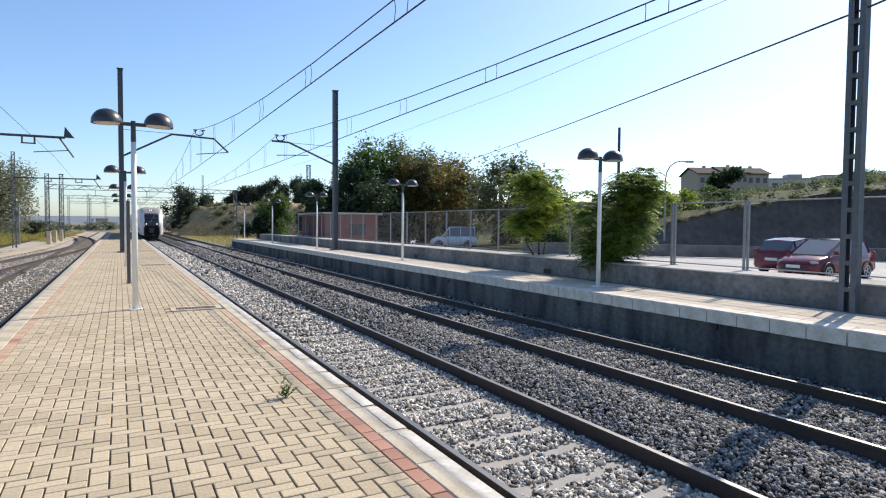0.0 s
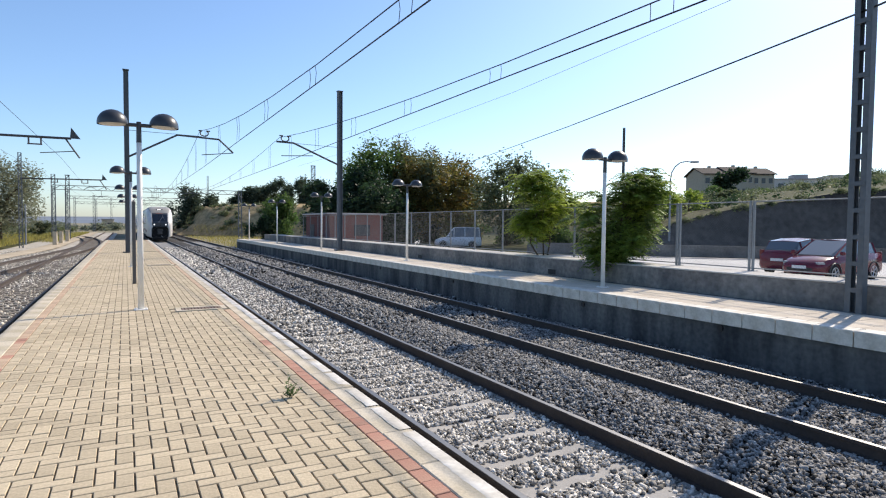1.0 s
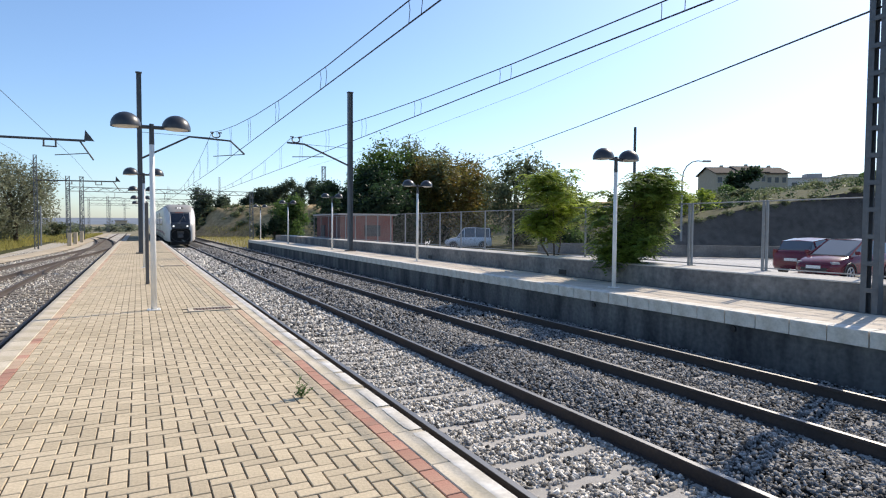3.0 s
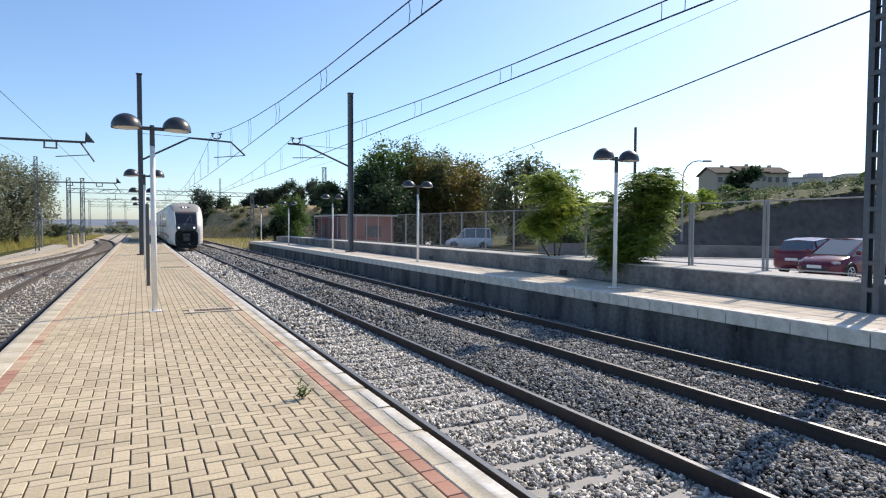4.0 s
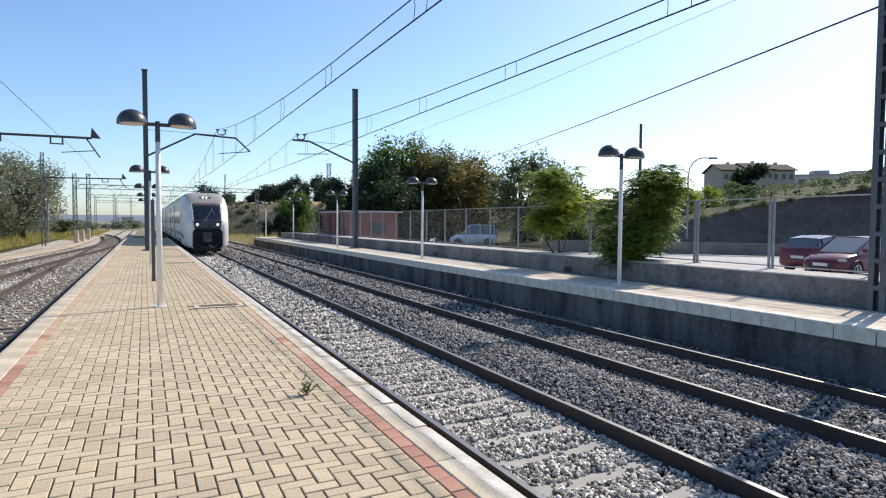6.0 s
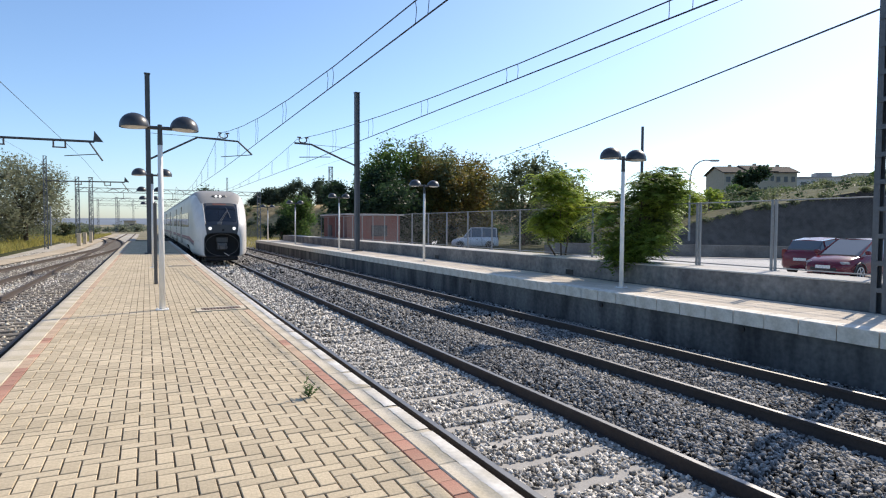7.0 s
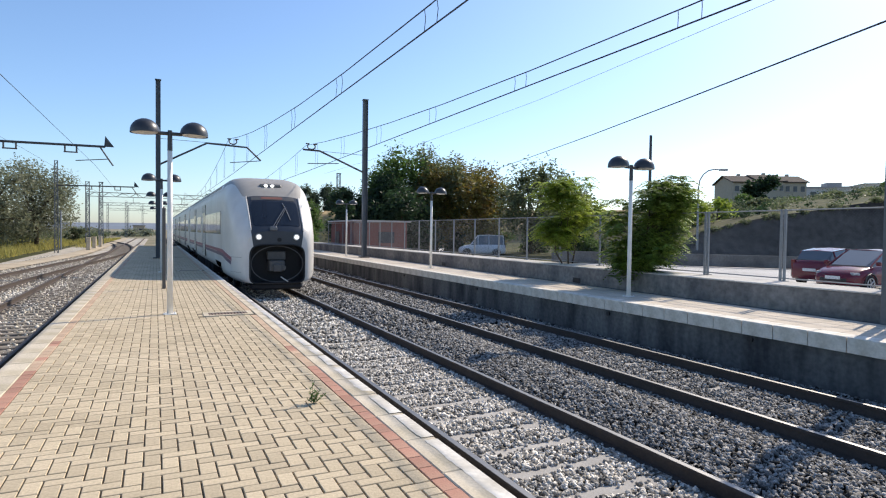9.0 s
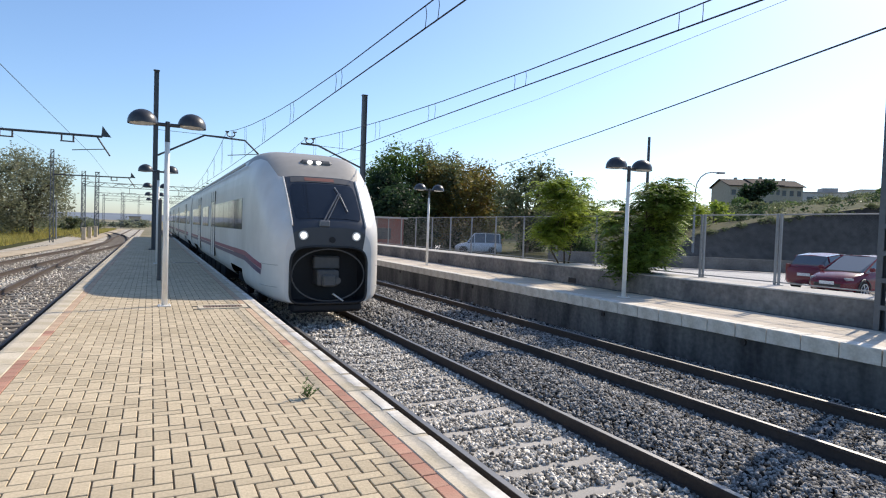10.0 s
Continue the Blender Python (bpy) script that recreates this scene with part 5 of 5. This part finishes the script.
def cabin():
    t = thing("signal_cabin", "small pale brown cabin far along the sidings", "building", at=(-5.2, 235, -1.1))
    bm = bmesh.new()
    box(bm, (0, 0, 1.8), (3.6, 5, 3.6))
    part("wall", bm, "flats", t)
    bm = bmesh.new()
    box(bm, (0, 0, 3.7), (4.2, 5.6, 0.25))
    part("roof", bm, "roof_sheet", t)
    bm = bmesh.new()
    box(bm, (0.6, -2.52, 2.0), (1.2, 0.1, 1.0))
    part("window", bm, "window_dark", t)


cabin()


def street_lamp():
    t = thing("street_lamp", "tall grey street lamp with a curved arm", "street lamp", at=(32.5, 27.8, -0.4))
    bm = bmesh.new()
    tube(bm, (0, 0, 0), (0, 0, 5.2), 0.085, 0.055, 10)
    pole = part("pole", bm, "fence", t)
    right = Vector((0.62, -0.34, 0)).normalized()
    pts = [Vector((0, 0, 5.2)) + right * (1.0 * (1 - math.cos(a))) + Vector((0, 0, 1.2 * math.sin(a))) for a in (0, 0.4, 0.8, 1.2, 1.57)]
    pts.append(pts[-1] + right * 0.35 + Vector((0, 0, -0.03)))
    bm = bmesh.new()
    polyline(bm, pts, 0.04, 8)
    part("arm", bm, "fence", pole)
    bm = bmesh.new()
    box(bm, pts[-1] + right * 0.25, (0.55, 0.24, 0.13), math.degrees(math.atan2(right.y, right.x)), bevel=0.04)
    part("lantern", bm, "fence", t)


street_lamp()
bm = bmesh.new()
tube(bm, (33.6, 33.2, -0.4), (33.6, 33.2, 9.1), 0.13, 0.10, 10)
tagged(part("utility_pole", bm, "dark_mast"), "dark slender utility pole behind the trees", "pole")


# ---------------------------------------------------------------- cars
def lot_z(y):
    return -0.22 - 0.004 * (y + 12)


def car(name, label, at, rz, paint, tall=False):
    """A small car along its own x, nose towards +x."""
    t = thing(name, label, "car", "parked cars", at, rz)
    L = 2.05
    if tall:
        body = [(-L, 0.30, 0.95, 0.70), (-1.98, 0.22, 1.02, 0.80), (-1.2, 0.2, 1.04, 0.83), (0.4, 0.2, 1.02, 0.83), (0.95, 0.2, 0.98, 0.83), (1.55, 0.22, 0.88, 0.80), (1.95, 0.28, 0.72, 0.70), (L, 0.34, 0.6, 0.58)]
        cabin_pts = [(-1.98, 1.02, 0.76, 1.50), (-1.85, 1.03, 0.77, 1.78), (-0.6, 1.04, 0.78, 1.84), (0.35, 1.02, 0.77, 1.80), (1.0, 0.97, 0.74, 1.02)]
    else:
        body = [(-L, 0.34, 0.86, 0.66), (-1.95, 0.24, 0.98, 0.78), (-1.3, 0.2, 1.0, 0.84), (0.2, 0.2, 0.96, 0.85), (0.85, 0.2, 0.93, 0.84), (1.5, 0.22, 0.80, 0.80), (1.9, 0.26, 0.68, 0.70), (L, 0.34, 0.56, 0.55)]
        cabin_pts = [(-1.92, 0.97, 0.70, 1.02), (-1.55, 0.99, 0.74, 1.36), (-0.7, 0.98, 0.76, 1.46), (0.1, 0.97, 0.75, 1.44), (1.15, 0.88, 0.72, 0.92)]
    bm = bmesh.new()
    rows = []
    for x, z0, z1, w in body:
        prof = [(-w * 0.9, z0), (-w, z0 + 0.12), (-w, (z0 + z1) / 2 + 0.06), (-w * 0.95, z1 - 0.04), (-w * 0.82, z1), (0, z1 + 0.025), (w * 0.82, z1), (w * 0.95, z1 - 0.04), (w, (z0 + z1) / 2 + 0.06), (w, z0 + 0.12), (w * 0.9, z0)]
        rows.append([bm.verts.new((x, y, z)) for y, z in prof])
    for a, b in zip(rows, rows[1:]):
        for i in range(len(a)):
            bm.faces.new((a[i], b[i], b[(i + 1) % len(a)], a[(i + 1) % len(a)]))
    bm.faces.new(rows[0])
    bm.faces.new(rows[-1])
    bmesh.ops.recalc_face_normals(bm, faces=bm.faces)
    shell = part("body", bm, paint, t, smooth=True)
    bm = bmesh.new()
    rows = []
    for x, z0, w, z1 in cabin_pts:
        rows.append([bm.verts.new((x, y, z)) for y, z in ((-w, z0 - 0.03), (-w * 0.80, z1), (w * 0.80, z1), (w, z0 - 0.03))])
    for a, b in zip(rows, rows[1:]):
        for i in range(3):
            bm.faces.new((a[i], b[i], b[i + 1], a[i + 1]))
    bm.faces.new(rows[0])
    bm.faces.new(rows[-1])
    bmesh.ops.recalc_face_normals(bm, faces=bm.faces)
    glass = part("glasshouse", bm, "car_glass", t, "dark glazed windows")
    bm = bmesh.new()
    top = [(x, w * 0.82, z1 + 0.012) for x, z0, w, z1 in cabin_pts[1:4]]
    v = [[bm.verts.new((x, s * w, z - (0.02 if s else -0.02))) for s in (-1, 0, 1)] for x, w, z in top]
    u = [[bm.verts.new((x, s * w, z - 0.045)) for s in (-1, 0, 1)] for x, w, z in top]
    for g in (v, u):
        for a, b in zip(g, g[1:]):
            for i in (0, 1):
                bm.faces.new((a[i], b[i], b[i + 1], a[i + 1]))
    for i in (0, 2):
        for a, b, c, d in zip(v, v[1:], u, u[1:]):
            bm.faces.new((a[i], b[i], d[i], c[i]))
    for g, h in ((v[0], u[0]), (v[-1], u[-1])):
        for i in (0, 1):
            bm.faces.new((g[i], g[i + 1], h[i + 1], h[i]))
    bmesh.ops.recalc_face_normals(bm, faces=bm.faces)
    part("roof", bm, paint, t)
    for x, z0, w, z1 in cabin_pts[1:4]:
        for s in (-1, 1):
            bm = bmesh.new()
            tube(bm, (x, s * w * 1.005, z0 - 0.02), (x * 0.99, s * w * 0.81, z1), 0.035, seg=6)
            part("pillar", bm, paint, glass)
    for s in (-1, 1):
        x, z0, w, z1 = cabin_pts[-1]
        x2, _, w2, z2 = cabin_pts[-2]
        bm = bmesh.new()
        tube(bm, (x, s * w * 1.0, z0), (x2, s * w2 * 0.81, z2), 0.035, seg=6)
        part("pillar", bm, paint, glass)
        bm = bmesh.new()
        box(bm, (x - 0.2, s * (w + 0.16), z0 + 0.12), (0.12, 0.18, 0.13), bevel=0.03)
        part("mirror", bm, paint, t)
        for wx in (-1.25, 1.3):
            bm = bmesh.new()
            tube(bm, (wx, s * 0.64, 0.3), (wx, s * 0.835, 0.3), 0.30, seg=24)
            wheel = part("wheel", bm, "tyre", t)
            bm = bmesh.new()
            tube(bm, (wx, s * 0.80, 0.3), (wx, s * 0.842, 0.3), 0.045, seg=10)
            for k in range(5):
                a = 2 * math.pi * k / 5
                tube(bm, (wx, s * 0.838, 0.3), (wx + 0.2 * math.cos(a), s * 0.84, 0.3 + 0.2 * math.sin(a)), 0.022, seg=5)
            polyline(bm, [(wx + 0.205 * math.cos(0.4 * k), s * 0.84, 0.3 + 0.205 * math.sin(0.4 * k)) for k in range(17)], 0.018, 5)
            part("rim", bm, "rim", wheel)
            bm = bmesh.new()
            polyline(bm, [(wx + 0.36 * math.cos(0.314 * k), s * 0.842, 0.3 + 0.36 * math.sin(0.314 * k)) for k in range(11)], 0.025, 5)
            part("wheel_arch", bm, "black_trim", shell)
        bm = bmesh.new()
        box(bm, (1.83, s * 0.60, 0.645), (0.26, 0.2, 0.1), -s * 24, bevel=0.03)
        part("headlight", bm, "car_lamp", t, "clear headlight")
        bm = bmesh.new()
        box(bm, (-1.98, s * 0.66, 0.86), (0.12, 0.16, 0.3), s * 15, bevel=0.02)
        part("tail_light", bm, "tail_red", t, "red tail light")
        bm = bmesh.new()
        for x in (-0.55, 0.42):
            box(bm, (x, s * 0.853, 0.62), (0.012, 0.012, 0.6))
        box(bm, (-0.2, s * 0.86, 0.8), (0.16, 0.02, 0.03))
        box(bm, (0.72, s * 0.856, 0.8), (0.012, 0.012, 0.03))
        part("door_line", bm, "black_trim", shell)
    bm = bmesh.new()
    box(bm, (2.0, 0, 0.42), (0.12, 0.95, 0.16), bevel=0.03)
    part("grille", bm, "black_trim", t)
    for x in (2.07, -2.05):
        bm = bmesh.new()
        box(bm, (x, 0, 0.5 if x > 0 else 0.62), (0.02, 0.5, 0.11))
        part("number_plate", bm, "plate", t, "pale blank plate")
    return t


car("car", "dark red hatchback parked facing the fence", (23.35, 12.45, lot_z(12.5)), 180, "car_red")
car("car", "dark red people carrier parked with its tail to the fence", (25.1, 14.45, lot_z(14.4)), 2, "car_red")
car("van", "small white van parked under the trees", (25.9, 45.1, lot_z(45)), 151, "car_white", True)


# ---------------------------------------------------------------- grass, weed, stains of green
def blades(name, spots, size, mat, label, seed, parent=None):
    rng = random.Random(seed)
    verts, faces = [], []
    for x, y, z in spots:
        a = rng.uniform(0, 6.28)
        h = size * rng.uniform(0.5, 1.3)
        w = size * 0.05
        lx, ly = math.cos(a) * h * 0.4, math.sin(a) * h * 0.4
        n = len(verts)
        verts += [(x - w * math.sin(a), y + w * math.cos(a), z), (x + w * math.sin(a), y - w * math.cos(a), z), (x + lx, y + ly, z + h)]
        faces.append((n, n + 1, n + 2))
    return tagged(soup(name, verts, faces, mat, parent), label, "" if parent else "grass", kind="" if parent else "stuff")


rg = random.Random(5)
blades("verge_grass", [(rg.uniform(-24, -9.2), rg.uniform(40, 110), -0.6) for _ in range(26000)], 0.55, "grass", "dry yellow-green grass on the verge", 3)
blades("cutting_grass", [(12 + 22 * (u := rg.random()) + rg.uniform(0, 5), 128 - 27 * u + rg.uniform(0, 6), -0.6 + rg.uniform(0, 1.5)) for _ in range(5000)], 0.7, "grass", "dry scrub on the cutting", 4)

blades("trackside_grass", [(rg.uniform(10, 30), rg.uniform(60, 122), -1.1) for _ in range(6000)], 0.5, "grass", "dry grass and weeds beside the line", 6)
blades("sidings_grass", [(-6.9 - abs(rg.gauss(0, 1.2)), rg.uniform(85, 150), -0.95) for _ in range(5000)], 0.5, "grass", "dry grass beyond the sandy path", 7)


def weed():
    t = thing("weed", "small green weed growing between the pavers", "weed", at=(1.30, 5.3, -0.005))
    rnd = random.Random(9)
    for k in range(9):
        a = rnd.uniform(0, 6.28)
        lean = rnd.uniform(0.02, 0.10) if k else 0.02
        h = rnd.uniform(0.06, 0.15) if k else 0.23
        tip = Vector((lean * math.cos(a), lean * math.sin(a), h))
        bm = bmesh.new()
        tube(bm, (0, 0, 0), tip, 0.0025, 0.0012, 5)
        stem = part("stem", bm, "leaf_mid", t)
        verts, faces = [], []
        for q in range(12):
            u = 0.2 + 0.8 * q / 11
            b = rnd.uniform(0, 6.28)
            p = tip * u
            d = Vector((math.cos(b), math.sin(b), 0.5)) * rnd.uniform(0.025, 0.045)
            s = Vector((-math.sin(b), math.cos(b), 0)) * 0.010
            n = len(verts)
            verts += [p, p + d * 0.5 + s, p + d, p + d * 0.5 - s]
            faces.append((n, n + 1, n + 2, n + 3))
        soup("leaf_spray", [tuple(v) for v in verts], faces, "leaf_mid", stem)


weed()


# ---------------------------------------------------------------- drains
def drain(x, y):
    t = thing("drain_cover", "brown slotted drain cover in a pale cement frame", "drain", "drain covers", (x, y, 0.0))
    bm = bmesh.new()
    for c, s in (((0, -0.2, 0.002), (0.86, 0.09, 0.024)), ((0, 0.2, 0.002), (0.86, 0.09, 0.024)), ((-0.385, 0, 0.002), (0.09, 0.31, 0.024)), ((0.385, 0, 0.002), (0.09, 0.31, 0.024))):
        box(bm, c, s)
    part("frame", bm, "edge_stone", t, "pale cement frame")
    for k in range(12):
        bm = bmesh.new()
        box(bm, (-0.31 + 0.0565 * k, 0, 0.0), (0.04, 0.3, 0.02))
        part("bar", bm, "grate", t)
    return t


dc = drain(1.22, 11.62)
DRAINS = [(1.22, 11.62), (1.16, 24.2), (1.16, 36.0)]
for x, y in DRAINS[1:]:
    copy_thing(dc, pose(x, y, 0))


# weep openings in the far platform's wall and in the low wall
for y, z, r in ((6.75, -0.2, 0.055), (10.3, -0.22, 0.05), (16.4, -0.22, 0.05), (22.5, -0.22, 0.05)):
    bm = bmesh.new()
    tube(bm, (FAR + 0.03, y, z), (FAR + 0.12, y, z), r, seg=14)
    part("weep_pipe", bm, "black_trim", platform_2, "dark weep pipe")
for y in (14.1, 23.2, 34.0):
    bm = bmesh.new()
    box(bm, (11.41, y, 0.19), (0.06, 0.34, 0.15), bevel=0.01)
    tagged(part("wall_opening", bm, "black_trim"), "small dark drain opening at the foot of the wall", "drain", "wall openings")


# ---------------------------------------------------------------- paving: pieces last
def slab_mesh(name, w, d, h, mat, bev=0.0035):
    """A paving piece about its centre, with its top at z 0 and worn upper edges."""
    verts = []
    for z, i in ((-h, 0), (-bev, 0), (0, bev)):
        verts += [(sx * (w / 2 - i), sy * (d / 2 - i), z) for sx, sy in ((-1, -1), (1, -1), (1, 1), (-1, 1))]
    faces = [(4 * r + k, 4 * r + (k + 1) % 4, 4 * r + 4 + (k + 1) % 4, 4 * r + 4 + k) for r in (0, 1) for k in range(4)] + [(8, 9, 10, 11)]
    me = bpy.data.meshes.new(name)
    me.from_pydata(verts, [], faces)
    me.materials.append(M[mat])
    return me


def lay(parent, name, pieces, meshes, limit):
    """Pieces are (kind, x, y, z, turn); the first ones are objects, the rest one joined mesh."""
    rnd = random.Random(len(pieces))
    verts, faces = [], []
    mat = None
    for k, (kind, x, y, z, rz) in enumerate(pieces):
        z += rnd.uniform(-0.003, 0.0018)
        rz += rnd.uniform(-0.006, 0.006)
        tx, ty = rnd.uniform(-0.006, 0.006), rnd.uniform(-0.006, 0.006)
        me = meshes[kind]
        if k < limit:
            o = new(name, me)
            o.parent = parent
            o.location, o.rotation_euler = (x, y, z), (tx, ty, rz)
        else:
            n = len(verts)
            c, s = math.cos(rz), math.sin(rz)
            for v in me.vertices:
                px, py, pz = v.co
                verts.append((x + px * c - py * s, y + px * s + py * c, z + pz + px * -ty + py * tx))
            faces += [[n + i for i in f.vertices] for f in me.polygons]
            mat = me.materials[0]
    if verts:
        me = bpy.data.meshes.new(name + "_field")
        me.from_pydata(verts, [], faces)
        me.materials.append(mat)
        o = new(name + "_field", me)
        o.parent = parent
        tagged(o, kind="stuff")


X0, X1 = LEFT + 0.375, RIGHT - 0.355         # paved field between the red borders
NX = 25
UNIT, DEEP, GAP = (X1 - X0) / NX, 0.0985, 0.0105
H = slab_mesh("paver", 2 * UNIT - GAP, DEEP - GAP, 0.06, "paver")
V = slab_mesh("paver", UNIT - GAP, 2 * DEEP - GAP, 0.06, "paver")
SQ = slab_mesh("paver", UNIT - GAP, DEEP - GAP, 0.06, "paver")
PITS = [(x - 0.44, x + 0.44, y - 0.25, y + 0.25) for x, y in DRAINS]
pieces = []
for j in range(int(-7.5 / DEEP), int(PLAT_END / DEEP)):
    for i in range(-1, NX):
        k = (i + j) % 4
        x, y = X0 + i * UNIT, j * DEEP
        if k == 0:
            whole = ("H", x + UNIT, y + DEEP / 2) if 0 <= i < NX - 1 else (("S", x + UNIT / 2, y + DEEP / 2) if i == NX - 1 else ("S", x + 1.5 * UNIT, y + DEEP / 2))
        elif k == 2 and i >= 0:
            whole = ("V", x + UNIT / 2, y + DEEP)
        else:
            continue
        if any(a < whole[1] < b and c < whole[2] < d for a, b, c, d in PITS):
            continue
        pieces.append((*whole, 0.0, 0.0))
pieces.sort(key=lambda p: p[2] if p[2] > 2.3 else 50 + p[2])
lay(platform_1, "paver", pieces, {"H": H, "V": V, "S": SQ}, 300)

BRICK = slab_mesh("red_brick", 0.108, 0.181, 0.06, "red_brick")
FADED = slab_mesh("red_brick", 0.108, 0.181, 0.06, "red_faded")
rw = random.Random(4)
for x, side in ((RIGHT - 0.298, 1), (LEFT + 0.318, -1)):
    rows = {"B": [], "F": []}
    for k in range(-44, int(PLAT_END / 0.19) - 5):
        y = 0.99 + 0.19 * k
        if any(a < x + 0.05 and x - 0.05 < b and c < y < d for a, b, c, d in PITS):
            continue
        worn = y + rw.uniform(-1.8, 1.8) > (7.5 if side > 0 else 9.0)
        rows["F" if worn else "B"].append((y if y > 1.5 else 70 - y, x, y))
    for kind, mesh in (("B", BRICK), ("F", FADED)):
        lay(platform_1, "red_brick", [(kind, x, y, 0.001, 0.0) for _, x, y in sorted(rows[kind])], {kind: mesh}, 70)
EDGE = slab_mesh("edge_stone", 0.245, 0.648, 0.13, "edge_stone", 0.008)
EDGE_L = slab_mesh("edge_stone", 0.26, 0.648, 0.13, "edge_stone", 0.008)
stones_row = []
for k in range(-13, 90):
    y = 1.12 + 0.655 * k
    stones_row += [("R", RIGHT - 0.1185, y, 0.004, 0.0), ("L", LEFT + 0.128, y + 0.2, 0.004, 0.0)]
lay(platform_1, "edge_stone", stones_row, {"R": EDGE, "L": EDGE_L}, 206)

# worn white line along the edge of the stones
verts, faces = [], []
rnd = random.Random(3)
for k in range(1030):
    y = -7.68 + 0.066 * k
    inner = 0.105 + 0.02 * noise.noise(Vector((y * 1.7, 0, 0))) + 0.022 * noise.noise(Vector((y * 9, 4, 0)))
    verts += [(RIGHT - inner, y, 0.0065), (RIGHT + 0.001, y, 0.0065), (RIGHT - 0.0, y, -0.03)]
    if k:
        n = len(verts)
        if (y - 0.7925) % 0.655 > 0.05:
            faces += [(n - 6, n - 5, n - 2, n - 3), (n - 5, n - 4, n - 1, n - 2)]
tagged(soup("edge_line", verts, faces, "white_paint", platform_1), "worn white line along the platform edge")

# far platform: whitewashed kerb blocks and pale paving
KERB = slab_mesh("kerb_block", 0.34, 0.562, 0.235, "white_paint", 0.012)
lay(platform_2, "kerb_block", [("K", FAR + 0.17, -7.32 + 0.58 * k, P2, 0.0) for k in range(112)], {"K": KERB}, 112)
PALE = slab_mesh("paving_slab", 0.385, 0.385, 0.05, "plat2", 0.006)
lay(platform_2, "paving_slab", [("P", FAR + 0.545 + 0.395 * i, -7.4 + 0.395 * j, P2 - 0.004, 0.0) for j in range(165) for i in range(4)], {"P": PALE}, 280)


# ---------------------------------------------------------------- what moves
def motions():
    rows = []
    for k in range(21):
        t = 0.5 * k
        rows.append((t, pose(3.67, 84.84 - 7.507 * t + 0.03416 * t * t, RAIL)))
    walk(TRAIN, rows)


motions()
